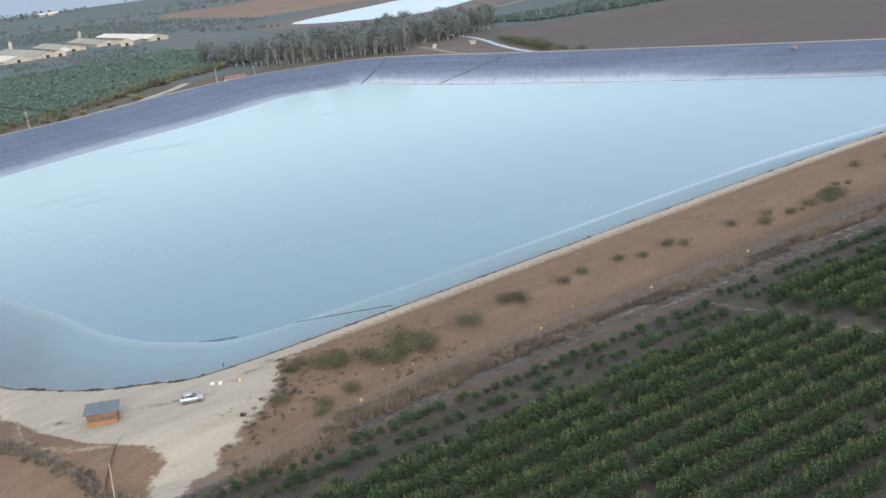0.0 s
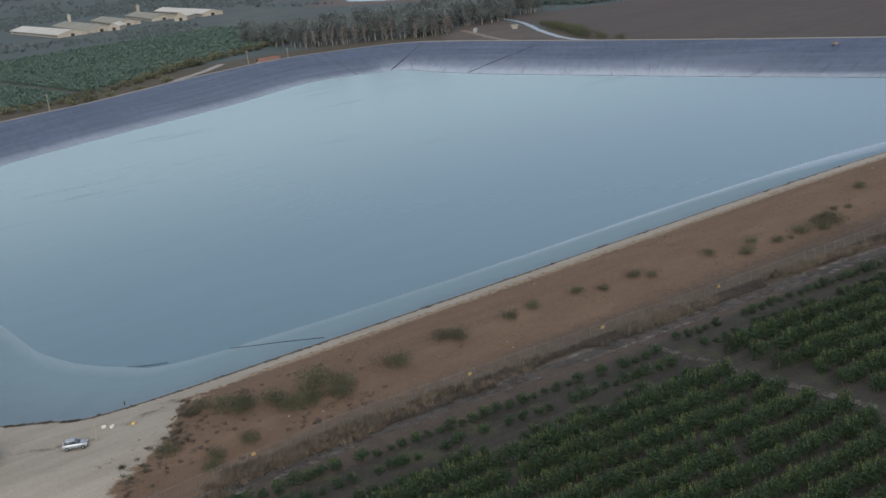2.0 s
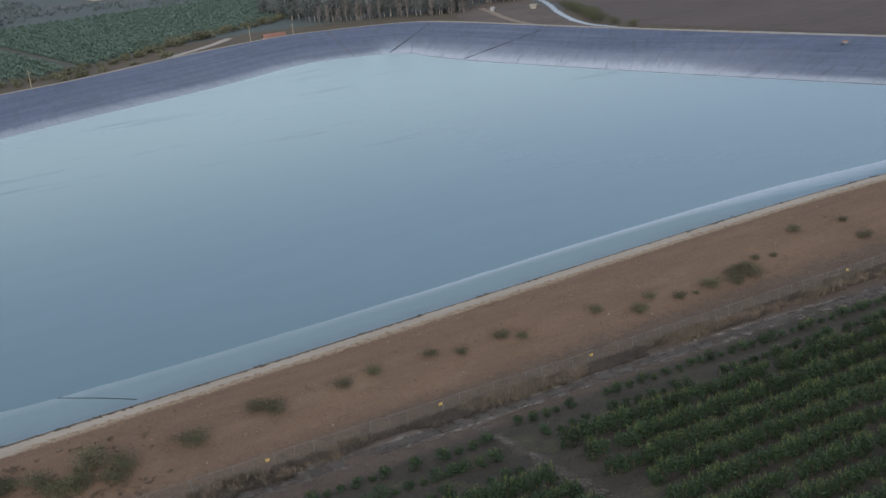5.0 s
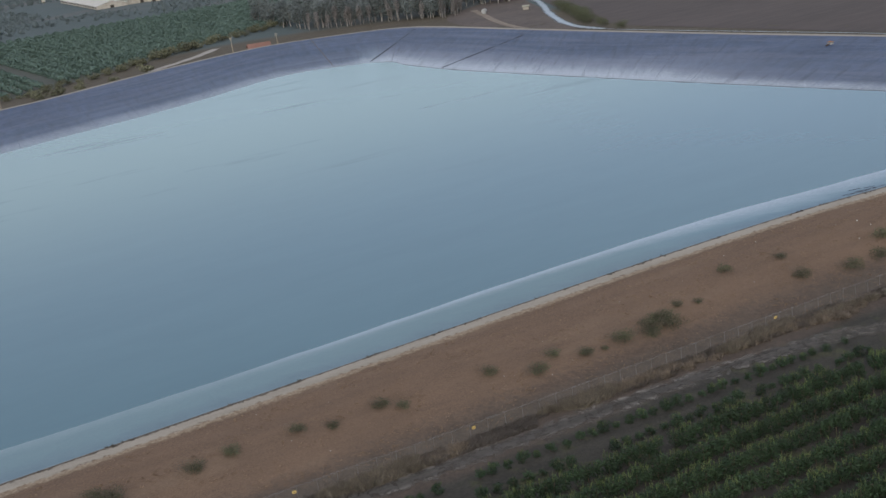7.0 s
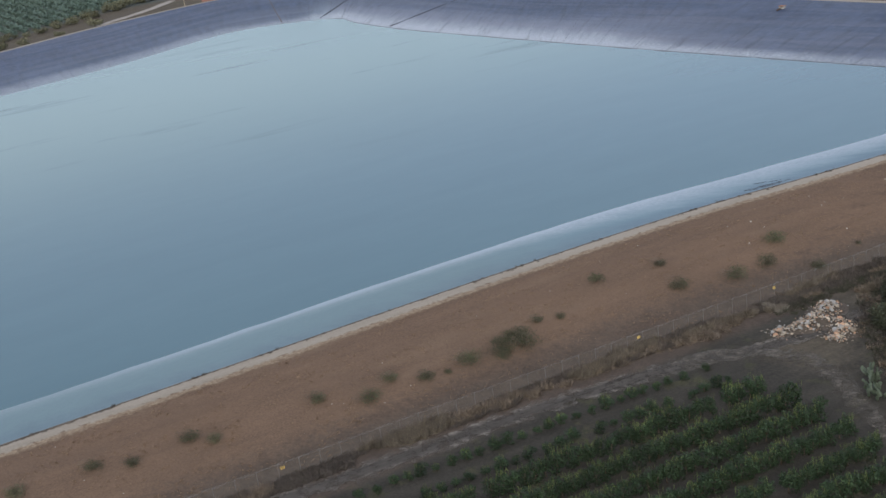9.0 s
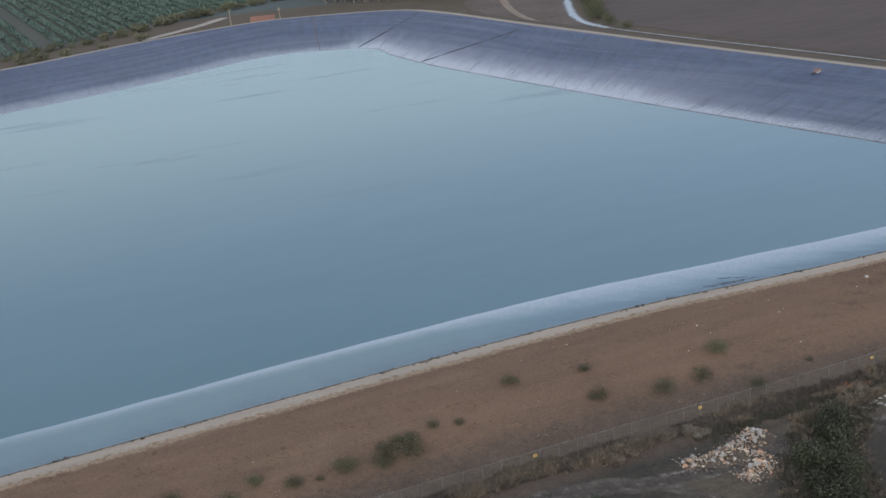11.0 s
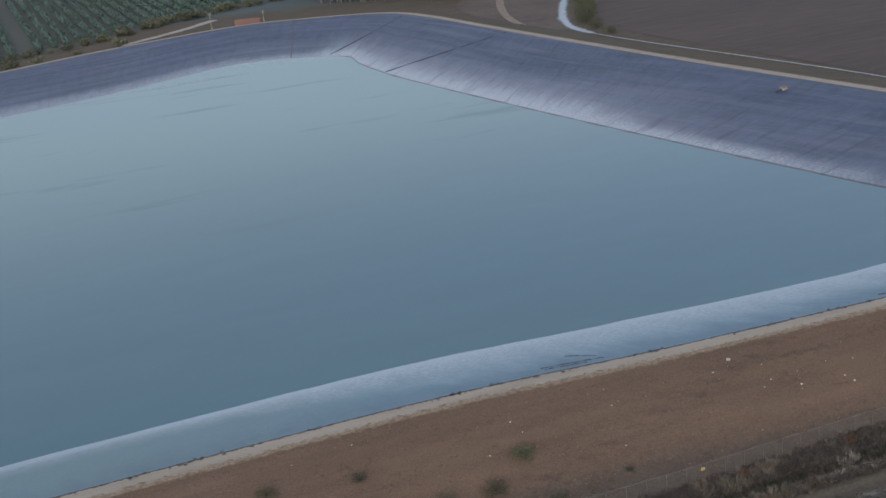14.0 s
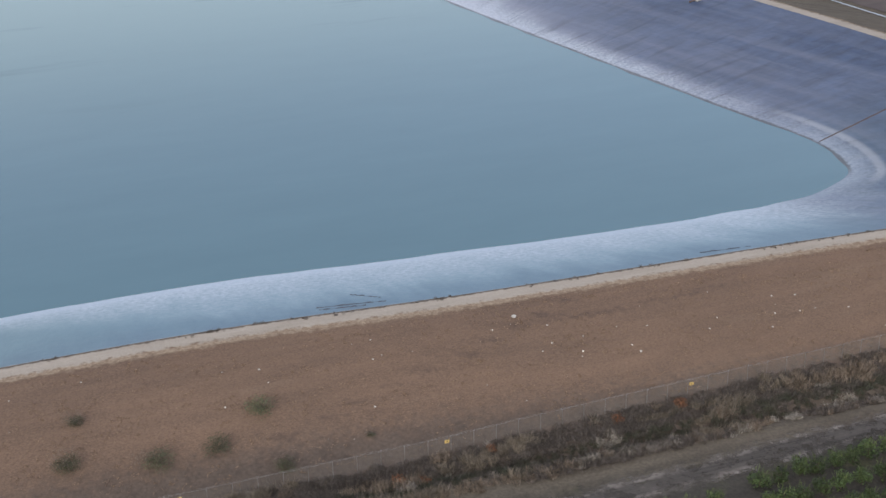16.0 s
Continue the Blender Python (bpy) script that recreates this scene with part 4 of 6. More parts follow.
BUSH = [tree_meshes("bush", 90 + s, 1.35, 2.5, 1500, 0.065, M_BUSH, 0.04, 0.0) for s in range(4)]
GREYBUSH = [tree_meshes("grey_bush", 95 + s, 1.6, 3.4, 1000, 0.06, M_TWIG, 0.03, 0.0) for s in range(3)]
BANK_BUSHES = [(-72, 14, 1.7), (-68, 12, 1.3), (-85, 15, 1.5), (-80, 13, 1.6), (-70, 9, 1.4), (-76, 10, 1.2), (-57, 12, 1.5), (-43, 14, 1.3), (-45, 16, 1.0), (-30, 15, 1.1),
               (-24, 16, 0.9), (-13, 16, 0.8), (-8, 14, 0.8), (1, 15, 0.9), (4, 13, 0.7), (21, 14, 0.9), (28, 10, 1.0), (33, 13, 0.9), (38, 10.5, 0.9),
               (56, 10.3, 1.6), (51.5, 9.6, 1.2), (46, 10.8, 1.3), (57, 13, 0.9), (53, 12, 1.0), (62, 15, 0.7), (66, 14, 0.6), (78, 20, 0.9), (91, 18.5, 0.8), (89, 11, 1.2),
               (100, 8.5, 1.2), (107.5, 9, 1.2), (114, 14, 1.2), (115, 4, 0.9), (-88, 7, 1.1), (-94, 6, 1.0), (-100, 10, 1.1), (127, 6, 0.4)]
BANK_BUSHES += [(-84.4, 15.5, 1.4), (-86.8, 17, 1.3), (-89.5, 20, 1.0), (-92, 18.5, 0.9), (-78.4, 10.3, 1.2), (-74.6, 10.5, 1.3), (-96, 4.5, 1.0)] + [(rng.uniform(40, 62), rng.uniform(8, 14), rng.uniform(0.4, 0.7)) for _ in range(4)]
for x, y, s in BANK_BUSHES:
    z = ground_at(x, y) - 0.05
    plant("bush", rng.choice(BUSH), (x, y, z), s * rng.uniform(1.2, 1.5), rng.uniform(0, 6.28), "low green bush on the dry bank", "bush", "bushes on the bank")
    if rng.random() < 0.75:
        plant("bare_bush", rng.choice(GREYBUSH), (x + rng.uniform(-1.1, 0.2) * s, y + rng.uniform(0.3, 1.0) * s, z + 0.02), s * rng.uniform(1.05, 1.4), rng.uniform(0, 6.28),
              "grey half-bare bush on the dry bank", "bush", "bare bushes on the bank")
M_HEDGE = leafy("olive_hedge_leaves", (0.085, 0.088, 0.055), (0.15, 0.145, 0.09))
HEDGE = [tree_meshes("hedge", 130 + s, 1.5, 2.6, 500, 0.16, M_HEDGE, 0.05, 0.0) for s in range(3)]
THICKET = [tree_meshes("thicket", 120 + s, 3.8, 4.0, 1100, 0.24, M_DARKLEAF, 0.1, 0.0) for s in range(3)]
for q in range(58):
    y = -9 - 0.66 * q + rng.uniform(-1, 1)
    x = np.interp(y, [-48, -40, -34, -20, -12, -7], [85, 88, 95, 104, 113, 120]) + rng.uniform(0, 7)
    if y > -13:
        continue
    plant("thicket_bush", rng.choice(THICKET), (x, y, ground_at(x, y)), rng.uniform(0.6, 1.15), rng.uniform(0, 6.28), "tall dark green bush in a thicket by the rubble", "bush", "thicket")
HEDGE_SPOTS = []
for x, y, s in ((11, 497, 2.6), (62, 504, 2.4), (72, 503, 2.8), (85, 505, 2.2), (104, 512, 1.8), (126, 526, 2.6), (20, 505, 1.8), (40, 508, 1.5), (-15, 492, 2.5), (-60, 480, 2.5), (-95, 470, 2.2),
                (152, 580, 3.0), (160, 588, 2.8), (173, 594, 3.2), (182, 598, 2.6), (198, 610, 2.8), (215, 618, 2.4), (232, 628, 2.6), (250, 640, 2.4), (270, 650, 2.8), (135, 566, 2.4), (122, 556, 2.2), (112, 552, 2.0)):
    HEDGE_SPOTS.append((x, y, s * 1.35))
for x in range(-150, 290, 5):
    HEDGE_SPOTS.append((x + rng.uniform(-2, 2), grove_edge(x) - 14 + rng.uniform(-5, 6), rng.uniform(1.4, 2.9)))
for x, y, s in HEDGE_SPOTS:
    plant("hedge_bush", rng.choice(HEDGE), (x, y, 0), s, rng.uniform(0, 6.28), "olive green hedge bush beside the grove", "bush", "hedge by the grove")
for x, y, s in ((343, 432, 2.6), (336, 418, 2.4), (328, 402, 2.8), (320, 388, 2.6), (316, 378, 2.2), (312, 362, 1.8), (311, 346, 1.9), (352, 450, 2.2), (360, 468, 1.8), (346, 441, 2.4), (333, 409, 2.6), (325, 394, 2.5), (340, 426, 2.2), (318, 372, 1.6), (357, 460, 2.0)):
    plant("canal_bush", rng.choice(BUSH), (x - 2.5, y - 4, 0), s * 1.6, rng.uniform(0, 6.28), "rounded green bush on the canal's bank", "bush", "canal bushes")


# ---- reeds, weeds and dry grass ----
def tuft(seed, blades, high, spread, width, material, lean=0.4):
    rnd = random.Random(seed)
    bm = bmesh.new()
    for _ in range(blades):
        an, r = rnd.uniform(0, 6.28), spread * math.sqrt(rnd.random())
        b_ = Vector((math.cos(an) * r, math.sin(an) * r, -0.03))
        t = b_ + Vector((rnd.gauss(0, lean), rnd.gauss(0, lean), 1)).normalized() * high * rnd.uniform(0.5, 1.1)
        s = Vector((math.cos(an * 7), math.sin(an * 7), 0)) * width
        m_ = (b_ + t) / 2 + Vector((0, 0, high * 0.08))
        v = [bm.verts.new(q) for q in (b_ - s * 0.5, b_ + s * 0.5, m_ + s * 0.5, t, m_ - s * 0.5)]
        bm.faces.new(v)
    me = bpy.data.meshes.new("tuft")
    bm.to_mesh(me)
    bm.free()
    me.materials.append(material)
    return me


M_STRAW = leafy("bank_straw", (0.13, 0.09, 0.06), (0.235, 0.162, 0.108))
M_WEED = leafy("dark_weeds", (0.057, 0.049, 0.044), (0.115, 0.098, 0.086))
NEAR_RIM = [i for i in range(COUNT) if CREST[i].y < 60 and -125 < CREST[i].x < 285]
REED = [tuft(s, 40, 1.8, 0.55, 0.06, M_DRYLEAF) for s in range(3)]
M_TAN = leafy("tan_reeds", (0.11, 0.088, 0.068), (0.195, 0.155, 0.12))
M_PALE = leafy("pale_plumes", (0.15, 0.135, 0.115), (0.25, 0.228, 0.20))
M_GREENWEED = leafy("ditch_weeds", (0.032, 0.036, 0.026), (0.066, 0.066, 0.045))
M_ORANGE = leafy("rust_shrub", (0.13, 0.058, 0.03), (0.24, 0.115, 0.06))
TAN = [tuft(30 + s, 44, 1.4, 0.8, 0.06, M_TAN, 0.6) for s in range(3)]
PALE = [tuft(40 + s, 40, 1.2, 0.6, 0.09, M_PALE, 0.5) for s in range(3)]
GREENWEED = [tuft(50 + s, 44, 1.0, 0.7, 0.08, M_GREENWEED, 0.7) for s in range(3)]
WEED = [tuft(10 + s, 40, 0.9, 0.7, 0.07, M_WEED, 0.7) for s in range(3)]
STRAW = [tuft(20 + s, 10, 0.28, 0.35, 0.09, M_STRAW, 0.9) for s in range(3)]
items = []
for _ in range(9000):
    x = rng.uniform(-125, 235)
    y = rng.choice((rng.uniform(-4.4, 0.8), rng.uniform(-9.0, -6.8))) if x > 95 else rng.uniform(-2.6, 1.0)
    if x > 85 and x < 112 and y < -4 or x < -96:
        continue
    thick = noise.noise(Vector((x * 0.07, y * 0.25, 1)))
    if thick < (-0.22 if x < 95 else -0.05):
        continue
    reed = noise.noise(Vector((x * 0.05, y * 0.3, 9))) > (0.12 if x > -70 else -0.25)
    items.append((rng.choice(REED if reed else WEED), stand(x, y, ground_at(x, y) - 0.05, rng.uniform(0.5, 1.05))))
for _ in range(6400):
    x = rng.uniform(96, 236)
    y = -2.2 + rng.gauss(0, 2.2) + 0.9 * noise.noise(Vector((x * 0.11, 0, 3)))
    if not -7 < y < 0.7:
        continue
    w = noise.noise(Vector((x * 0.16, y * 0.4, 12)))
    kind = TAN if w > 0.4 and y > -4 else PALE if w < -0.42 else GREENWEED if y < -3.2 and rng.random() < 0.5 else WEED
    items.append((rng.choice(kind), stand(x, y, ground_at(x, y) - 0.05, rng.uniform(0.35, 0.95))))
for x0, x1, y0, count in ((33, 48, -1.0, 60), (48, 74, -1.6, 70), (72, 90, -2.6, 50), (124, 131, -3.2, 60), (-8, 6, -1.2, 40), (-100, -70, -2.0, 150), (-118, -98, -6.0, 110), (-70, -40, -1.0, 60), (186, 210, -1.8, 120)):
    for _ in range(count):
        x, y = rng.uniform(x0, x1), y0 + rng.gauss(0, 0.7)
        items.append((rng.choice(TAN), stand(x, y, ground_at(x, y) - 0.05, rng.uniform(0.6, 1.15))))
for _ in range(420):
    x = rng.uniform(112, 236)
    y = -7.8 + rng.gauss(0, 0.6)
    items.append((rng.choice(PALE if x > 150 and noise.noise(Vector((x * 0.2, 0, 6))) > 0 else TAN), stand(x, y, ground_at(x, y) - 0.05, rng.uniform(0.4, 0.85))))
for _ in range(1500):
    y = rng.uniform(-47, -6)
    x = np.interp(y, [-48, -40, -34, -20, -12, -7], [80, 83, 90, 99, 108, 115]) + rng.uniform(0, 16)
    items.append((rng.choice(WEED if rng.random() < 0.55 else TAN if rng.random() < 0.25 else GREENWEED), stand(x, y, ground_at(x, y) - 0.05, rng.uniform(0.5, 1.1))))
for _ in range(300):
    x, y = rng.uniform(-100, -62), rng.uniform(4, 22)
    if noise.noise(Vector((x * 0.15, y * 0.2, 15))) > -0.05 and rim_distance(x, y) > 1.0:
        items.append((rng.choice(rng.choice((WEED, TAN, TAN))), stand(x, y, ground_at(x, y) - 0.05, rng.uniform(0.3, 0.7))))
for _ in range(900):
    i = rng.choice(NEAR_RIM)
    p = CREST[i].lerp(CREST[(i + 1) % COUNT], rng.random()) + OUT[i] * rng.uniform(-0.1, 0.9)
    if noise.noise(p * 0.3) > 0.0:
        items.append((rng.choice(WEED), stand(p.x, p.y, CREST_Z - 0.06, rng.uniform(0.2, 0.5))))
for _ in range(130):
    a_, b_ = rng.choice(list(zip(YARD_EDGE[:3], YARD_EDGE[1:4])))
    p = a_.lerp(b_, rng.random()) + Vector((rng.gauss(1.2, 1.4), rng.gauss(-1.0, 1.2), 0))
    items.append((rng.choice(rng.choice((WEED, WEED, GREENWEED, TAN))), stand(p.x, p.y, ground_at(p.x, p.y) - 0.05, rng.uniform(0.3, 0.8))))
for _ in range(260):
    y = rng.uniform(-4, 34)
    x = np.interp(y, [-5, 7, 24, 43], [-132, -134.5, -138, -141]) + rng.gauss(1.2, 0.7)
    items.append((rng.choice(TAN if rng.random() < 0.6 else WEED), stand(x, y, ground_at(x, y) - 0.05, rng.uniform(0.5, 1.0))))
merge("fence_reeds", items, "dry reeds and dark weeds along the fence and ditch", "reeds")
items = []
for _ in range(13000):
    x, y = rng.uniform(-112, 250), rng.uniform(1.5, 30)
    if noise.noise(Vector((x * 0.12, y * 0.3, 5))) < -0.05 or rim_distance(x, y) < 0.8:
        continue
    items.append((rng.choice(STRAW), stand(x, y, ground_at(x, y) + 0.02, rng.uniform(0.4, 0.9))))
merge("bank_grass", items, "short rust-brown dry grass over the bank", "grass")


RUSTBUSH = [tree_meshes("rust_bush", 140 + s, 1.5, 2.2, 520, 0.12, M_ORANGE, 0.04, 0.0) for s in range(2)]
for x, y, s in ((169.0, -0.6, 1.0), (159.5, -0.8, 0.8), (141, -1.0, 0.7), (128, -2.4, 1.1), (131, -3.4, 0.8)):
    plant("rust_bush", rng.choice(RUSTBUSH), (x, y, ground_at(x, y) - 0.05), s, rng.uniform(0, 6.28), "dry rust-orange shrub among weeds by the fence", "bush", "rust shrubs")
BRUSHPILE = [tree_meshes("brush_pile", 150 + s, 1.5, 3.4, 900, 0.16, M_TAN, 0.03, 0.0) for s in range(2)]
for x, y, s in ((82, -4.3, 1.1), (85.5, -3.6, 0.9), (80.5, -2.2, 0.8), (88.5, -3.0, 0.8)):
    plant("brush_pile", rng.choice(BRUSHPILE), (x, y, ground_at(x, y) - 0.1), s, rng.uniform(0, 6.28), "low mound of dry tan brush beside the track", "brush pile", "brush piles")


# ---- fence ----
def fence(name, pts, label):
    line = []
    for a_, b_ in zip(pts, pts[1:]):
        a_, b_ = Vector(a_), Vector(b_)
        n_ = max(1, round((b_ - a_).length / 3.2))
        line += [a_.lerp(b_, q / n_) for q in range(n_)]
    line.append(Vector(pts[-1]))
    base = [Vector((p.x, p.y, ground_at(p.x, p.y))) for p in line]
    root = new(name)
    root.location = base[0]
    bm = bmesh.new()
    rod(bm, (0, 0, -0.3), (0, 0, 2.35), 0.024, seg=8)
    rod(bm, (0, 0, 2.3), (0, -0.25, 2.6), 0.03, seg=6)
    post = bpy.data.meshes.new("post")
    bm.to_mesh(post)
    bm.free()
    post.materials.append(M_STEEL)
    for p in base:
        ob = new("post", post)
        ob.parent = root
        ob.location = p - base[0]
    bm = bmesh.new()
    for a_, b_ in zip(base, base[1:]):
        a_, b_ = a_ - base[0], b_ - base[0]
        bm.faces.new([bm.verts.new(q) for q in (a_ + Vector((0, 0.04, 0.05)), b_ + Vector((0, 0.04, 0.05)), b_ + Vector((0, 0.04, 2.25)), a_ + Vector((0, 0.04, 2.25)))])
    part("chain_link", bm, M_MESH, root)
    for h in (2.3, 2.45, 2.58):
        bm = bmesh.new()
        for a_, b_ in zip(base, base[1:]):
            o = Vector((0, -0.12 if h > 2.4 else 0, h))
            rod(bm, a_ - base[0] + o, b_ - base[0] + o, 0.008, seg=4)
        part("wire", bm, M_STEEL, root)
    return tagged(root, label, "fence")


M_MESH = bpy.data.materials.new("chain_link")
M_MESH.use_nodes = True
n, l = M_MESH.node_tree.nodes, M_MESH.node_tree.links
pr, tr, mxs, out = n["Principled BSDF"], n.new("ShaderNodeBsdfTransparent"), n.new("ShaderNodeMixShader"), n["Material Output"]
pr.inputs["Base Color"].default_value, pr.inputs["Roughness"].default_value = (0.27, 0.26, 0.23, 1), 0.7
mxs.inputs[0].default_value = 0.09
l.new(tr.outputs[0], mxs.inputs[1])
l.new(pr.outputs[0], mxs.inputs[2])
l.new(mxs.outputs[0], out.inputs["Surface"])
fence("boundary_fence", [(-124, -5.5, 0), (-107, -2.2, 0), (-92, 0, 0), (-75, 0.9, 0), (60, 0.9, 0), (206, 0.9, 0), (262, 3, 0), (320, 8, 0)], "long grey chain-link fence on steel posts below the bank")
fence("side_fence", [(-132, -5, 0), (-134.5, 7, 0), (-138, 24, 0), (-141, 43, 0), (-149, 80, 0)], "grey chain-link fence beside the yard")


def sign(x):
    x += 0.6
    z = ground_at(x, 0.8)
    root = new("warning_sign")
    root.matrix_world = Matrix.Translation((x, 0.80, z + 1.5))
    bm = bmesh.new()
    box(bm, (0.62, 0.03, 0.45), (0, 0, 0))
    bmesh.ops.bevel(bm, geom=bm.edges[:], offset=0.008, segments=1, affect="EDGES")
    part("panel", bm, M_YELLOW, root)
    bm = bmesh.new()
    for h, w in ((0.31, 0.42), (0.20, 0.36), (0.09, 0.4)):
        box(bm, (w, 0.01, 0.05), (0, -0.02, h))
    part("lettering", bm, M_BLACK, root, "dark unreadable lines of lettering")
    return tagged(root, "small yellow enamel warning sign on the fence", "sign", "fence signs")


M_BLACK = mat("black_paint", (0.02, 0.02, 0.02), (0.04, 0.04, 0.04), 2, 8, 0.6, 0)
for x in (-91.2, -51, -21.4, 8.6, 71.2, 100.5, 135, 171, 205):
    sign(x)

# ---- the yard: hut, car, pole, boxes ----
M_TIMBER = mat("orange_stained_boards", (0.23, 0.11, 0.06), (0.35, 0.18, 0.10), 0.4, 3, 0.8, 0.3, stretch=(1, 1, 6))
M_ROOF = mat("grey_roof_sheet", (0.10, 0.12, 0.14), (0.17, 0.19, 0.21), 0.5, 3, 0.6, 0.2)
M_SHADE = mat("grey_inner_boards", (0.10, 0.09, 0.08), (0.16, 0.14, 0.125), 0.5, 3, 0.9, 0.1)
M_DARK = mat("dark_opening", (0.03, 0.025, 0.02), (0.06, 0.05, 0.04), 0.5, 3, 0.9, 0)


def hut(x, y, turn):
    root = new("yard_hut")
    root.matrix_world = pose(x, y, ground_at(x, y) - 0.04, 0, 0, turn)
    w, d, h = 4.7, 3.0, 2.1
    for nm, size, at in (("front_wall", (w, 0.12, 0.85), (0, -d / 2, 0)), ("front_wall", (w, 0.12, 0.75), (0, -d / 2, 1.5)), ("back_wall", (w, 0.12, h + 0.35), (0, d / 2, 0)),
                         ("side_wall", (0.12, d - 0.13, h), (-w / 2 + 0.06, 0, 0)), ("side_wall", (0.12, d - 0.13, h), (w / 2 - 0.06, 0, 0))):
        bm = bmesh.new()
        n_ = max(2, round(size[2] / 0.16))
        for q in range(n_):
            box(bm, (size[0], size[1] + (0.02 if q % 2 else 0.0), size[2] / n_ - 0.012), (0, 0, q * size[2] / n_))
        ob = part(nm, bm, M_TIMBER, root, "orange-brown horizontal boards")
        ob.location = at
    for q in range(4):
        bm = bmesh.new()
        box(bm, (0.12, 0.14, 0.66), (-w / 2 + 0.3 + q * (w - 0.6) / 3, -d / 2, 0.845))
        part("mullion", bm, M_TIMBER, root)
    bm = bmesh.new()
    box(bm, (w - 0.3, 0.05, 0.66), (0, -d / 2 + 0.16, 0.85))
    part("inner_boards", bm, M_SHADE, root)
    bm = bmesh.new()
    # corrugated sheet, 0.16 m from ridge to ridge, with a thin underside
    waves, half = 72, (d + 1.5) / 2
    rows_ = []
    for q in range(waves + 1):
        x_ = -(w + 0.9) / 2 + q * (w + 0.9) / waves
        z_ = 0.10 if q % 2 else 0.05
        rows_.append([bm.verts.new((x_, -half, z_)), bm.verts.new((x_, half, z_)), bm.verts.new((x_, half, z_ - 0.04)), bm.verts.new((x_, -half, z_ - 0.04))])
    for r1, r2 in zip(rows_, rows_[1:]):
        for k in range(4):
            bm.faces.new((r1[k], r1[(k + 1) % 4], r2[(k + 1) % 4], r2[k]))
    bm.faces.new(rows_[0])
    bm.faces.new(rows_[-1][::-1])
    bmesh.ops.recalc_face_normals(bm, faces=bm.faces[:])
    roof = part("roof", bm, M_ROOF, root, "dark grey corrugated sheet roof sloping to the front")
    roof.matrix_basis = Matrix.Translation((0, 0, h + 0.27)) @ Matrix.Rotation(radians(7), 4, "X")
    return tagged(root, "orange-brown timber hut with a grey sheet roof", "hut")


hut(-123.6, 25.2, -32)

M_SILVER = mat("silver_car_paint", (0.30, 0.32, 0.35), (0.38, 0.40, 0.43), 0.5, 4, 0.32, 0.02, metal=0.35, spec=0.5)
M_GLASS = mat("tinted_glass", (0.02, 0.03, 0.045), (0.04, 0.05, 0.07), 0.5, 4, 0.08, 0, spec=0.6)
M_TYRE = mat("tyre_rubber", (0.015, 0.015, 0.015), (0.03, 0.03, 0.03), 3, 12, 0.9, 0.2)
M_RED = mat("red_lens", (0.35, 0.02, 0.02), (0.45, 0.03, 0.03), 3, 12, 0.3, 0)


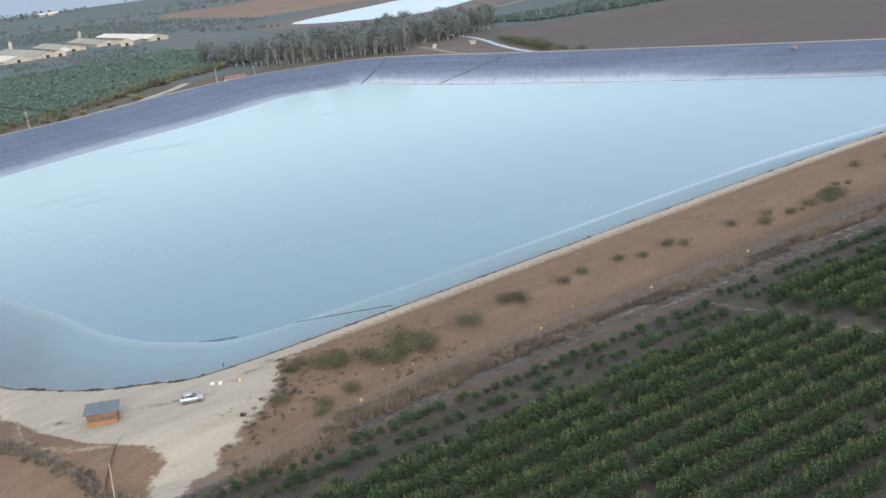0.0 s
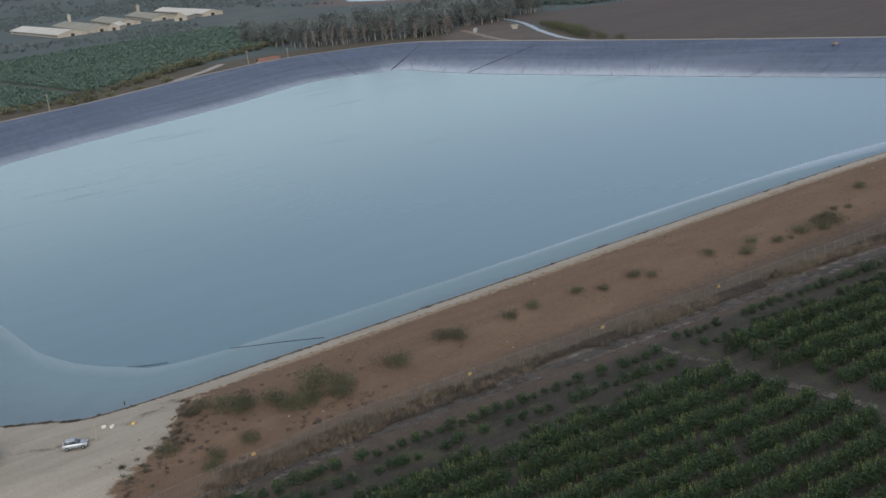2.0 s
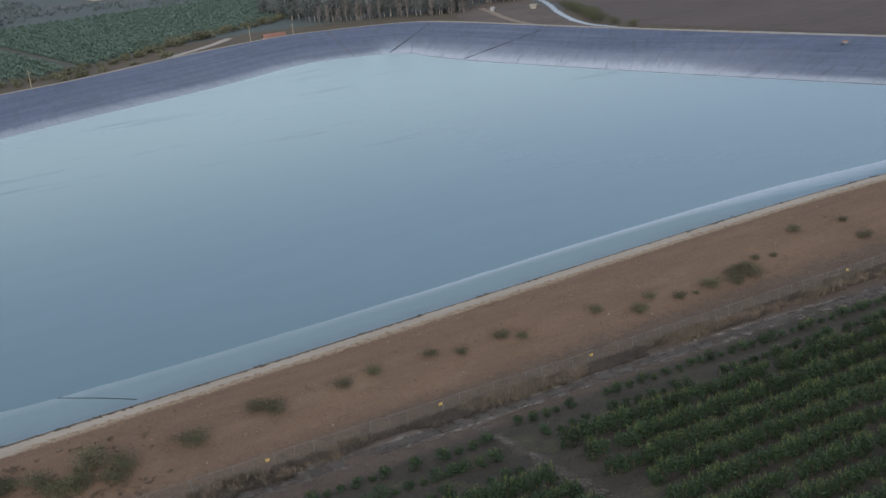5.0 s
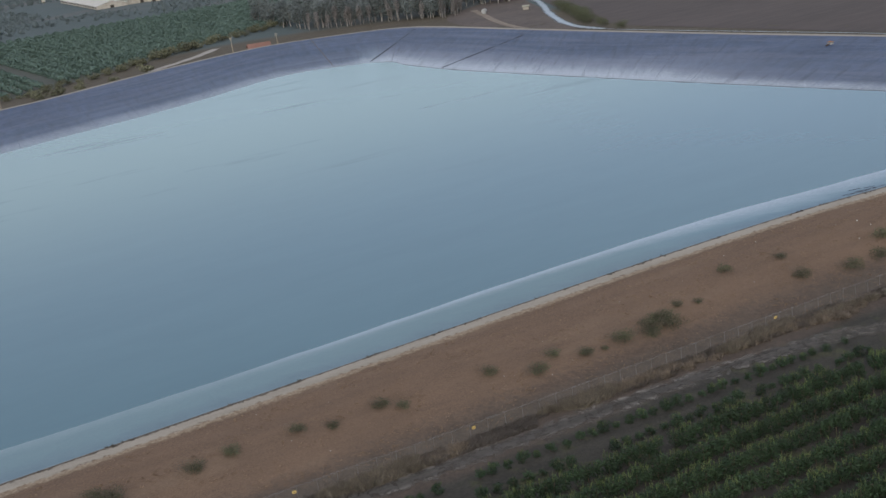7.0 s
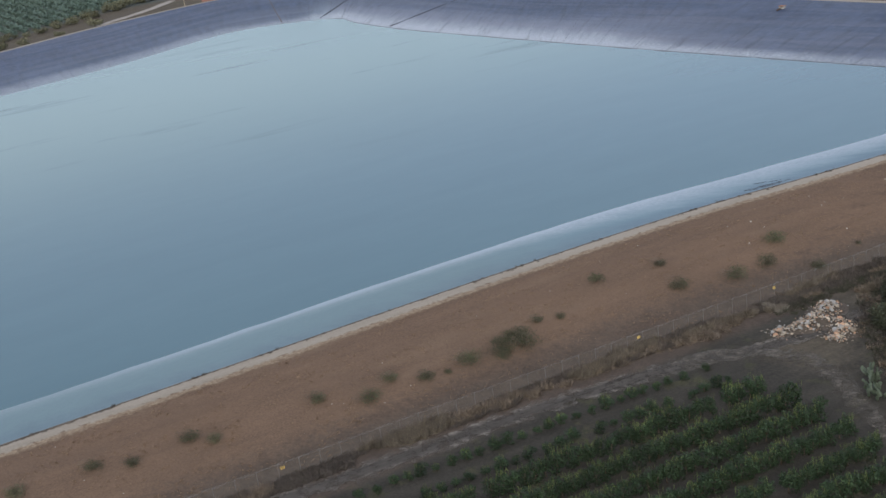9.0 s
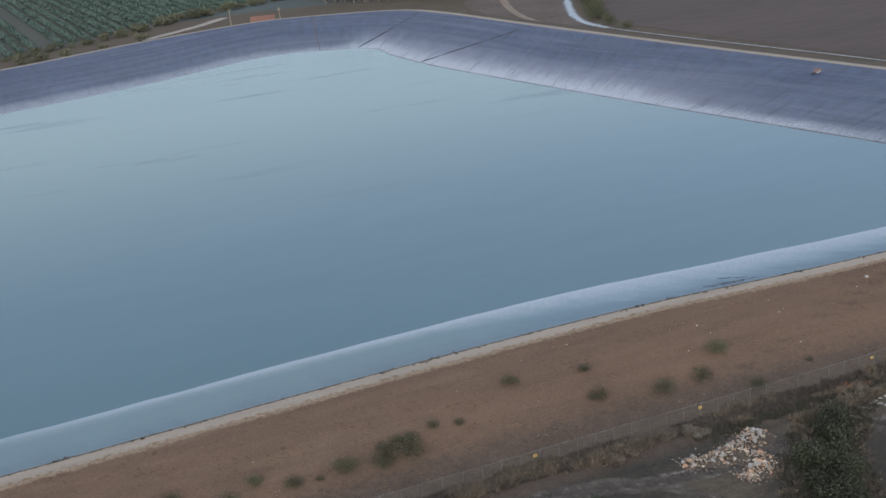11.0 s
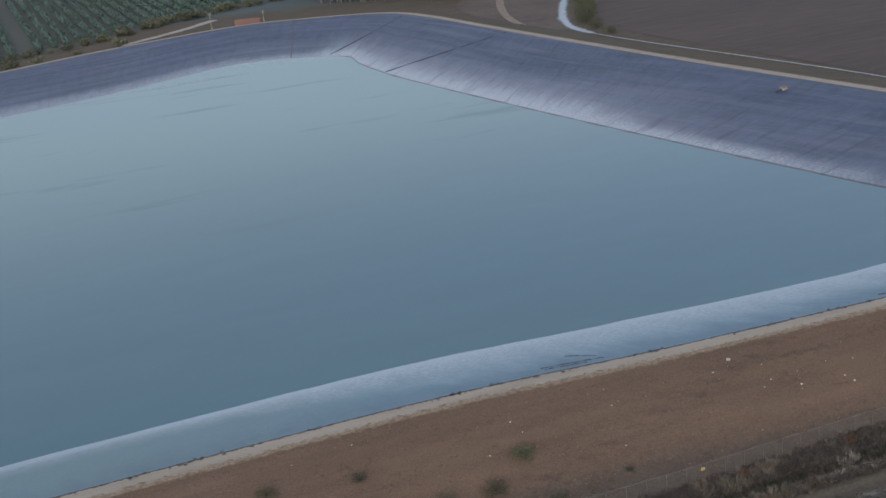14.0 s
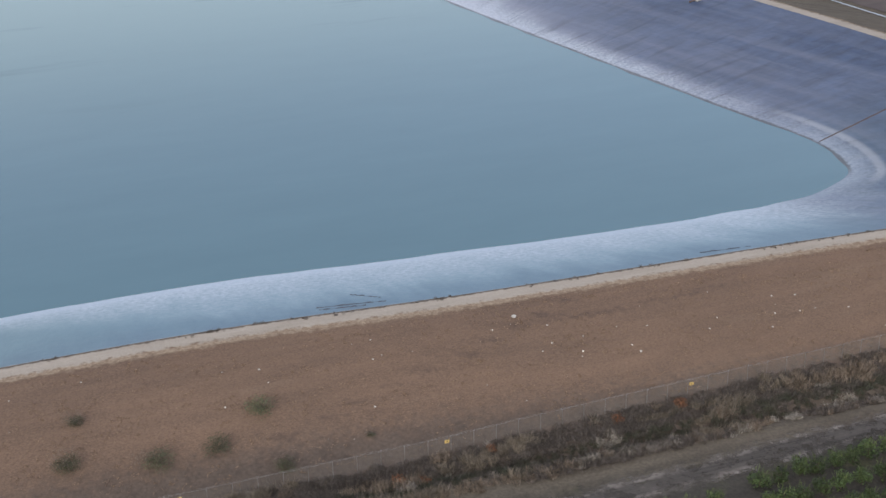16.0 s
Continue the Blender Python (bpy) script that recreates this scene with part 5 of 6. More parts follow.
def car(x, y, turn):
    root = new("parked_car")
    root.matrix_world = pose(x, y, ground_at(x, y), 0, 0, turn)
    # side outline, front towards +x
    side = [(-1.85, 0.35), (-1.9, 0.62), (-1.82, 0.92), (-1.45, 0.98), (-0.2, 0.97), (0.75, 0.93), (1.55, 0.80), (1.84, 0.66), (1.88, 0.38), (1.75, 0.28), (-1.7, 0.28)]

    def hull(outline, wide, crown, material, nm, label=""):
        bm = bmesh.new()
        mid = sum(p[1] for p in outline) / len(outline)
        rings_ = []
        for yy, k in ((-wide, 0.93), (-wide * 0.94, 1.0), (wide * 0.94, 1.0), (wide, 0.93)):
            rings_.append([bm.verts.new((px * (1 - (1 - k) * 0.6), yy * (1 - crown * max(0, pz - 0.95)), mid + (pz - mid) * k)) for px, pz in outline])
        for r1, r2 in zip(rings_, rings_[1:]):
            for q in range(len(outline)):
                bm.faces.new((r1[q], r1[(q + 1) % len(outline)], r2[(q + 1) % len(outline)], r2[q]))
        bm.faces.new(rings_[0][::-1])
        bm.faces.new(rings_[-1])
        bmesh.ops.recalc_face_normals(bm, faces=bm.faces[:])
        bmesh.ops.bevel(bm, geom=[e_ for e_ in bm.edges if e_.calc_face_angle(0) > 0.5], offset=0.04, segments=2, affect="EDGES")
        for f in bm.faces:
            f.smooth = True
        return part(nm, bm, material, root, label)

    hull(side, 0.82, 0.0, M_SILVER, "body", "silver painted body")
    hull([(-1.62, 0.93), (-1.25, 1.36), (0.15, 1.38), (0.92, 0.93)], 0.76, 0.35, M_GLASS, "window", "dark tinted windows")
    bm = bmesh.new()
    box(bm, (1.45, 1.28, 0.07), (-0.55, 0, 1.355), taper=0.94)
    bmesh.ops.bevel(bm, geom=bm.edges[:], offset=0.02, segments=1, affect="EDGES")
    part("roof", bm, M_SILVER, root)
    for yy in (-0.70, 0.70):
        for a_, b_ in (((-1.56, 0.98), (-1.24, 1.35)), ((0.88, 0.96), (0.13, 1.38)), ((-0.45, 0.97), (-0.42, 1.38))):
            bm = bmesh.new()
            rod(bm, (a_[0], yy * 1.06, a_[1]), (b_[0], yy * 0.93, b_[1]), 0.035, seg=6)
            part("pillar", bm, M_SILVER, root)
    for xx in (-1.15, 1.2):
        for yy in (-0.74, 0.74):
            bm = bmesh.new()
            rod(bm, (xx, yy - 0.11, 0.29), (xx, yy + 0.11, 0.29), 0.29, seg=18)
            wheel = part("wheel", bm, M_TYRE, root)
            bm = bmesh.new()
            rod(bm, (xx, yy - 0.12, 0.29), (xx, yy + 0.12, 0.29), 0.17, seg=12)
            part("rim", bm, M_STEEL, wheel, "grey wheel rim")
    for yy in (-0.58, 0.58):
        bm = bmesh.new()
        box(bm, (0.10, 0.34, 0.14), (1.80, yy, 0.58))
        part("headlight", bm, M_WHITE, root)
        bm = bmesh.new()
        box(bm, (0.06, 0.24, 0.2), (-1.86, yy, 0.66))
        part("tail_light", bm, M_RED, root)
    bm = bmesh.new()
    box(bm, (0.14, 1.5, 0.16), (1.82, 0, 0.34))
    part("bumper", bm, M_TYRE, root)
    return tagged(root, "small silver hatchback with dark windows parked in the yard", "car")


car(-110.4, 20.2, -24)


def pole(name, x, y, high, lean, label, arm=False, r=0.09, group=""):
    root = new(name)
    root.matrix_world = pose(x, y, ground_at(x, y) - 0.3, lean, lean * 0.5, 20)
    bm = bmesh.new()
    rod(bm, (0, 0, 0), (0, 0, high + 0.3), r, r * 0.7, 9)
    part("shaft", bm, M_POLE, root)
    if arm:
        for h in (high - 0.3, high - 1.1):
            bm = bmesh.new()
            box(bm, (1.9, 0.12, 0.14), (0, 0, h))
            part("crossarm", bm, M_POLE, root)
            for xx in (-0.8, 0, 0.8):
                bm = bmesh.new()
                rod(bm, (xx, 0, h + 0.13), (xx, 0, h + 0.38), 0.06, 0.03, 7)
                part("insulator", bm, M_WHITE, root)
        bm = bmesh.new()
        rod(bm, (0.9, 0.2, 0), (0, 0, high * 0.62), 0.08, seg=7)
        part("brace", bm, M_POLE, root)
    return tagged(root, label, "pole", group)


M_POLE = mat("weathered_pole", (0.30, 0.25, 0.18), (0.46, 0.39, 0.29), 0.6, 4, 0.85, 0.2)
pole("yard_post", -107.0, 20.4, 2.7, 2, "pale leaning post beside the parked car", r=0.08)
pole("utility_pole", -133.2, 2.2, 6.2, 2, "pale wooden pole beside the yard road", r=0.13)
pole("line_pole", 34, 455, 8.5, 0, "wooden power pole with crossarms behind the far bank", True, 0.17, "power poles")
pole("line_pole", 171, 509, 9.0, 0, "wooden power pole with crossarms behind the far bank", True, 0.17, "power poles")
pole("line_pole", 199, 512, 7.0, 0, "wooden power pole with crossarms behind the far bank", True, 0.15, "power poles")
for x, y in ((-138, 455), (320, 610)):
    pole("line_pole", x, y, 9, 0, "wooden power pole with crossarms behind the far bank", True, 0.17, "power poles")

for x, y, s, m, lab in ((-104.3, 24.3, 0.6, M_WHITE, "white plastic crate standing in the yard"), (-103.3, 23.3, 0.6, M_WHITE, "cream plastic crate standing in the yard"), (-100.4, 21.8, 0.5, M_YELLOW, "yellow plastic crate at the yard's edge")):
    bm = bmesh.new()
    box(bm, (s * 1.1, s * 0.8, s * 0.7), (0, 0, 0), taper=1.08)
    bmesh.ops.bevel(bm, geom=bm.edges[:], offset=0.04, segments=2, affect="EDGES")
    top = max(bm.faces, key=lambda f: f.calc_center_median().z)
    bmesh.ops.inset_region(bm, faces=[top], thickness=0.05)
    top = max(bm.faces, key=lambda f: (round(f.calc_center_median().z, 3), f.calc_area()))
    bmesh.ops.translate(bm, verts=top.verts[:], vec=(0, 0, -0.3 * s))
    ob = part("crate", bm, m)
    ob.matrix_world = pose(x, y, ground_at(x, y), 0, 0, x * 31 % 90)
    tagged(ob, lab, "crate", "yard crates")
M_RUST_DARK = mat("dark_rust", (0.06, 0.03, 0.025), (0.11, 0.06, 0.045), 1, 6, 0.9, 0.2)
bm = bmesh.new()
rod(bm, (0, 0, -0.1), (0, 0, 0.55), 0.10, 0.08, 10)
rod(bm, (0, 0, 0.55), (0, 0, 0.65), 0.13, 0.06, 10)
ob = part("bollard", bm, M_RUST_DARK)
ob.location = (-97.8, 32.0, CREST_Z - 0.32)
tagged(ob, "short dark rusty bollard at the liner's edge", "bollard")

# ---- stones on the bank ----
M_STONE = mat("pale_limestone", (0.22, 0.18, 0.14), (0.45, 0.385, 0.31), 0.6, 3.0, 0.9, 0.3, vary=0.5)
rng = random.Random(31)


M_PALESTONE = mat("bleached_stone", (0.40, 0.37, 0.33), (0.60, 0.57, 0.52), 0.6, 3.0, 0.9, 0.3, vary=0.25)


def rock_mesh(seed, flat=0.7):
    rnd = random.Random(seed)
    bm = bmesh.new()
    bmesh.ops.create_icosphere(bm, subdivisions=1, radius=0.5)
    for v in bm.verts:
        v.co *= rnd.uniform(0.7, 1.15)
        v.co.z *= flat
    me = bpy.data.meshes.new("rock")
    bm.to_mesh(me)
    bm.free()
    me.materials.append(M_PALESTONE)
    return me


ROCKS = [rock_mesh(s) for s in range(6)]
SPOTS = [(154.2, 22.4, 0.85), (150, 20.3, 0.3), (158, 18.9, 0.35), (157, 15, 0.35), (155, 13.8, 0.25), (160.6, 12.2, 0.35), (160, 11.2, 0.3), (162, 15.1, 0.25), (167.6, 15.6, 0.25), (168, 11.4, 0.3), (168.6, 9.8, 0.4),
         (172, 14.5, 0.3), (180.7, 11.3, 0.3), (183, 13.1, 0.25), (190, 9, 0.3), (192, 11.5, 0.35), (193.7, 15.1, 0.35), (197.4, 14.4, 0.35), (196, 10.9, 0.25), (198.6, 10.8, 0.3), (203.7, 9.6, 0.3), (149, 5.8, 0.3),
         (116, 22.2, 0.4), (131.6, 19.4, 0.35), (132.6, 23.7, 0.25), (110, 16.2, 0.3), (129, 10.6, 0.3), (116.6, 19.2, 0.25), (92.7, 27, 0.35), (-62, 17, 0.3), (-58, 16, 0.3), (-80, 9, 0.35), (-75, 7, 0.35)]
SPOTS += [(rng.uniform(-70, 210), rng.uniform(4, 27), rng.uniform(0.12, 0.24)) for _ in range(36)]
for x, y, s in SPOTS:
    ob = new("stone", rng.choice(ROCKS))
    ob.matrix_world = stand(x, y, ground_at(x, y) + 0.1 * s, s, rnd=rng)
    tagged(ob, "small pale stone lying on the dry bank", "stone", "stones on the bank")

M_SHEDWALL = mat("shed_wall", (0.30, 0.26, 0.22), (0.48, 0.44, 0.38), 0.05, 0.5, 0.9, 0.1)

# ---- rubble heap ----
heap = new("rubble_heap")
heap.location = (97, -14, ground_at(97, -14))
LOBES = [(-5.6, 2.9, 1.6, 0.8), (-2.2, 1.8, 2.0, 1.2), (1.4, 2.4, 2.0, 1.5), (5.0, 4.2, 1.8, 1.3), (7.2, 5.2, 1.4, 0.8), (2.6, -1.0, 1.7, 1.0), (1.2, -3.6, 1.8, 1.0), (-1.6, -4.6, 1.2, 0.5)]


def heap_height(x, y):
    return sum(h * math.exp(-((x - a_) ** 2 + (y - b_) ** 2) / (s * s)) for a_, b_, s, h in LOBES)


bm = bmesh.new()
bmesh.ops.create_grid(bm, x_segments=36, y_segments=28, size=1)
for v in bm.verts:
    x, y = v.co.x * 11, v.co.y * 9
    v.co = Vector((x, y, heap_height(x, y) * (0.8 + 0.4 * noise.noise(Vector((x * 0.6, y * 0.6, 2)))) - 0.12))
mound = part("mound", bm, mat("rubble_dust", (0.05, 0.042, 0.035), (0.13, 0.105, 0.085), 0.4, 2.5, 0.95, 0.5), heap, "dusty earth and rubble core")
M_GREYCHUNK = mat("grey_concrete", (0.22, 0.22, 0.22), (0.40, 0.39, 0.37), 0.6, 4, 0.9, 0.3, vary=0.3)
M_BRICKY = mat("broken_brick", (0.33, 0.19, 0.12), (0.48, 0.32, 0.22), 0.6, 4, 0.9, 0.3, vary=0.3)
CHUNKS = []
for s in range(9):
    rnd = random.Random(200 + s)
    bm = bmesh.new()
    box(bm, (rnd.uniform(0.5, 1.1), rnd.uniform(0.4, 0.8), rnd.uniform(0.18, 0.5)), (0, 0, 0), taper=rnd.uniform(0.6, 0.95))
    for v in bm.verts:
        v.co += Vector((rnd.uniform(-0.12, 0.12), rnd.uniform(-0.12, 0.12), rnd.uniform(-0.08, 0.08)))
    me = bpy.data.meshes.new("chunk")
    bm.to_mesh(me)
    bm.free()
    me.materials.append((M_STONE, M_STONE, M_GREYCHUNK, M_GREYCHUNK, M_BRICKY, M_STONE, M_SHEDWALL, M_BRICKY, M_STONE)[s])
    CHUNKS.append(me)
for _ in range(290):
    a_, b_, s, h = rng.choice(LOBES)
    x, y = a_ + rng.gauss(0, s * 0.55), b_ + rng.gauss(0, s * 0.55)
    ob = new("chunk", rng.choice(CHUNKS))
    ob.parent = heap
    ob.matrix_basis = Matrix.LocRotScale((x, y, heap_height(x, y) * 0.85), Euler((rng.uniform(-0.6, 0.6), rng.uniform(-0.6, 0.6), rng.uniform(0, 6.28))), Vector.Fill(3, rng.choice((0.3, 0.4, 0.5, 0.6, 0.9)) * rng.uniform(0.8, 1.2)))
bits = []
for _ in range(800):
    a_, b_, s, h = rng.choice(LOBES)
    x, y = a_ + rng.gauss(0, s * 0.7), b_ + rng.gauss(0, s * 0.7)
    bits.append((rng.choice(CHUNKS), Matrix.LocRotScale((x, y, heap_height(x, y) * 0.85 + 0.02), Euler((rng.uniform(-0.6, 0.6), rng.uniform(-0.6, 0.6), rng.uniform(0, 6.28))), Vector.Fill(3, rng.uniform(0.14, 0.36)))))
merge("fragments", bits, "small broken stone fragments between the chunks", "").parent = heap
tagged(heap, "heap of pale broken stone and concrete rubble beside the track", "rubble")

# ---- a wire pen and litter beside the ditch ----
def wire_pen(x, y, turn):
    root = new("wire_pen")
    root.matrix_world = pose(x, y, ground_at(x, y), 0, 0, turn)
    spots = [(-1.1, 0.9), (0, -0.9), (1.1, 0.9)]
    for px, py in spots:
        bm = bmesh.new()
        rod(bm, (px, py, -0.2), (px, py, 1.7), 0.05, 0.045, 8)
        part("post", bm, M_GREYCHUNK, root)
    for (ax, ay), (bx, by) in zip(spots, spots[1:]):
        for h in (0.15, 1.62):
            bm = bmesh.new()
            rod(bm, (ax, ay, h), (bx, by, h), 0.035, seg=6)
            part("rail", bm, M_GREYCHUNK, root)
        bm = bmesh.new()
        bm.faces.new([bm.verts.new(q) for q in ((ax, ay, 0.16), (bx, by, 0.16), (bx, by, 1.6), (ax, ay, 1.6))])
        part("netting", bm, M_MESH, root)
    return tagged(root, "small open pen of pale posts and netting among weeds", "pen")


wire_pen(129.6, -13.4, 12)
M_LITTER = mat("pale_litter", (0.22, 0.21, 0.20), (0.38, 0.37, 0.35), 1.0, 5, 0.8, 0.3, vary=0.25)
SCRAP = []
for s in range(4):
    rnd = random.Random(300 + s)
    bm = bmesh.new()
    bmesh.ops.create_grid(bm, x_segments=5, y_segments=4, size=0.5)
    for v in bm.verts:
        v.co += Vector((rnd.uniform(-0.06, 0.06), rnd.uniform(-0.06, 0.06), rnd.uniform(0.0, 0.22)))
    bmesh.ops.solidify(bm, geom=bm.faces[:], thickness=0.03)
    me = bpy.data.meshes.new("scrap")
    bm.to_mesh(me)
    bm.free()
    me.materials.append(M_LITTER)
    SCRAP.append(me)
for q in range(26):
    x, y = rng.choice(((124.5, -9.8), (126.5, -9.4), (120, -8.6)))
    x, y = x + rng.gauss(0, 1.1), y + rng.gauss(0, 0.7)
    ob = new("sheet_scrap", rng.choice(SCRAP))
    ob.matrix_world = stand(x, y, ground_at(x, y) + 0.04, rng.uniform(0.3, 0.9), rnd=rng)
    tagged(ob, "crumpled pale plastic scrap lying among weeds", "litter", "litter by the ditch")

# ---- prickly pear ----
M_PAD = mat("cactus_pads", (0.055, 0.072, 0.048), (0.10, 0.122, 0.088), 0.5, 4, 0.7, 0.2)


def prickly_pear(x, y, s, seed):
    rnd = random.Random(seed)
    root = new("prickly_pear")
    root.location = (x, y, ground_at(x, y))
    tips = [(Vector((rnd.uniform(-0.9, 0.9), rnd.uniform(-0.9, 0.9), 0)), Vector((0, 0, 1))) for _ in range(9)]
    for q in range(64):
        p, d = tips[rnd.randrange(len(tips))]
        d = (d + Vector((rnd.gauss(0, 0.5), rnd.gauss(0, 0.5), 0.25))).normalized()
        bm = bmesh.new()
        bmesh.ops.create_icosphere(bm, subdivisions=2, radius=0.5)
        bmesh.ops.scale(bm, vec=(0.65 * s, 0.16 * s, 1.0 * s), verts=bm.verts[:])
        m = Matrix.Translation(p + d * 0.42 * s) @ d.to_track_quat("Z", "Y").to_matrix().to_4x4() @ Matrix.Rotation(rnd.uniform(0, 6.28), 4, "Z")
        bmesh.ops.transform(bm, matrix=m, verts=bm.verts[:])
        part("pad", bm, M_PAD, root)
        tips.append((p + d * 0.8 * s, d))
    return tagged(root, "grey-green prickly pear clump beside the orchard", "cactus", "prickly pears")


for q, (x, y, s) in enumerate(((88, -32.5, 0.75), (84.6, -36.3, 0.75), (86.5, -34.3, 0.55))):
    prickly_pear(x, y, s, q)

# ---- on the liner: dark fold, rope of floats, inlet, seams ----
def strip_on_liner(name, i, j, v0, v1, width, material, lift, label, category, kind=""):
    """A raised strip down the liner from crest place i to shore place j."""
    bm = bmesh.new()
    row = []
    for q in range(13):
        t = q / 12
        p = on_liner(i, v0).lerp(on_liner(j, v1), t)
        k = min(range(min(i, j) - 2, max(i, j) + 3), key=lambda q: min((on_liner(q, w / 24) - p).length for w in range(25)))
        w = min(range(49), key=lambda q: (on_liner(k, q / 48) - p).length) / 48
        p.z = on_liner(k, w).z + lift + 0.10 * noise.noise(Vector((p.x * 0.13, p.y * 0.13, 3.0)))
        row.append(p)
    for a_, b_ in zip(row, row[1:]):
        d = (b_ - a_).normalized()
        s = Vector((-d.y, d.x, 0)) * width / 2
        u_ = Vector((0, 0, lift + 0.03))
        lo = [bm.verts.new(q) for q in (a_ - s - u_, a_ - s * 0.6, a_ + s * 0.6, a_ + s - u_)]
        hi = [bm.verts.new(q) for q in (b_ - s - u_, b_ - s * 0.6, b_ + s * 0.6, b_ + s - u_)]
        for k in range(3):
            bm.faces.new((lo[k], lo[k + 1], hi[k + 1], hi[k]))
    return tagged(part(name, bm, material), label, category, kind=kind)


def crest_index(x, y):
    return min(range(COUNT), key=lambda q: (CREST[q].x - x) ** 2 + (CREST[q].y - y) ** 2)


def shore_index(x, y):
    return min(range(COUNT), key=lambda q: (SHORE[q].x - x) ** 2 + (SHORE[q].y - y) ** 2)


M_FOLD = mat("dark_liner_fold", (0.035, 0.04, 0.055), (0.06, 0.065, 0.085), 0.3, 2, 0.6, 0.1)
M_RUST = mat("rusty_chain", (0.07, 0.052, 0.048), (0.12, 0.088, 0.075), 0.6, 4, 0.9, 0.4)
FOLD_TOP, FOLD_END = (255, 450), (206, 408)
M_CHAIN = mat("weathered_chain", (0.11, 0.09, 0.08), (0.19, 0.155, 0.135), 1.2, 5, 0.9, 0.4)
strip_on_liner("corner_fold", crest_index(FOLD_TOP[0], FOLD_TOP[1]), shore_index(FOLD_END[0], FOLD_END[1]), 0.05, 0.97, 1.4, M_FOLD, 0.06, "dark crease down the corner of the liner", "liner fold")
strip_on_liner("liner_fold", crest_index(263, 352), shore_index(213, 345), 0.02, 0.98, 1.7, M_FOLD, 0.10, "dark overlapping fold down the liner", "liner fold")
strip_on_liner("inlet_chain", crest_index(209, 487), shore_index(187, 416), 0.0, 1.0, 0.4, M_CHAIN, 0.12, "rusty chain ladder hanging down the far liner", "chain")
strip_on_liner("rust_stain", crest_index(299, 95), shore_index(249, 82), 0.0, 0.98, 0.5, M_RUST, 0.05, "rusty brown pipe lying down the liner", "pipe")

# creases near the crest of the near liner
M_CREASE = mat("liner_crease", (0.05, 0.055, 0.07), (0.09, 0.10, 0.12), 0.5, 3, 0.6, 0.1)
for x, v0, v1, run, wide_ in ((134, 0.08, 0.13, 9, 0.22), (132, 0.05, 0.08, 6, 0.22), (137, 0.17, 0.30, 6, 0.10), (197, 0.06, 0.09, 8, 0.12)):
    i = crest_index(x - run / 2, 33)
    j = crest_index(x + run / 2, 33)
    if i != j:
        strip_on_liner("liner_crease", j, i, v0, v1, wide_, M_CREASE, 0.09, "thin dark crease in the liner below the crest", "liner crease")

# welds between the liner's sheets
bm = bmesh.new()
step = COUNT / 92
for q in range(92):
    i = round(q * step)
    c = CREST[i]
    if c.y < 60 or c.x < -40 and c.y < 330:
        continue
    row = []
    for t in range(11):
        p = on_liner(i, t / 10)
        p.z += 0.05 + 0.10 * noise.noise(Vector((p.x * 0.13, p.y * 0.13, 3.0)))
        row.append(p)
    for a_, b_ in zip(row, row[1:]):
        d = (b_ - a_).normalized()
        s = Vector((-d.y, d.x, 0)) * 0.045
        v = [bm.verts.new(k) for k in (a_ - s, a_ + s, b_ + s, b_ - s)]
        bm.faces.new(v)
tagged(part("liner_welds", bm, mat("weld", (0.06, 0.066, 0.098), (0.10, 0.11, 0.145), 0.3, 2, 0.6, 0)), "thin dark welds between the liner's sheets", "liner weld", kind="stuff")


def inlet(i, v):
    p = on_liner(i, v)
    root = new("inlet_box")
    root.matrix_world = Matrix.Translation(p) @ Matrix.Rotation(math.atan2(OUT[i].y, OUT[i].x), 4, "Z")
    bm = bmesh.new()
    box(bm, (1.7, 1.9, 1.3), (0, 0, -0.5), taper=0.92)
    bmesh.ops.bevel(bm, geom=bm.edges[:], offset=0.08, segments=2, affect="EDGES")
    part("casing", bm, M_GREYCHUNK, root, "grey concrete casing")
    bm = bmesh.new()
    box(bm, (1.9, 2.1, 0.14), (0, 0, 0.81))
    part("lid", bm, M_TIMBER, root, "orange-brown lid")
    bm = bmesh.new()
    rod(bm, (-0.8, 0, 0.2), (-3.0, 0, -0.1), 0.24, seg=12)
    part("pipe", bm, M_RUST, root, "rusty outlet pipe")
    return tagged(root, "grey concrete inlet box with an orange-brown lid on the liner", "inlet")


inlet(crest_index(289.5, 186), 0.17)

# thin floating boom and dark edges near the corner
M_BOOM = mat("black_boom", (0.012, 0.012, 0.014), (0.03, 0.03, 0.032), 1, 6, 0.9, 0.2, spec=0.1)


def boom(pts, label):
    bm = bmesh.new()
    line = spline(pts, 6, closed=False)
    rings_ = []
    for q, p in enumerate(line):
        d = (line[min(q + 1, len(line) - 1)] - line[max(q - 1, 0)]).normalized()
        s = Vector((-d.y, d.x, 0)).normalized()
        u_ = s.cross(d)
        rings_.append([bm.verts.new(p + (s * math.cos(k) + u_ * math.sin(k)) * 0.055) for k in (0, 0.9, 1.8, 2.7, 3.6, 4.5, 5.4)])
    for r1, r2 in zip(rings_, rings_[1:]):
        for k in range(7):
            bm.faces.new((r1[k], r1[(k + 1) % 7], r2[(k + 1) % 7], r2[k]))
    bm.faces.new(rings_[0][::-1])
    bm.faces.new(rings_[-1])
    return tagged(part("floating_hose", bm, M_BOOM), label, "hose", "floating hoses")


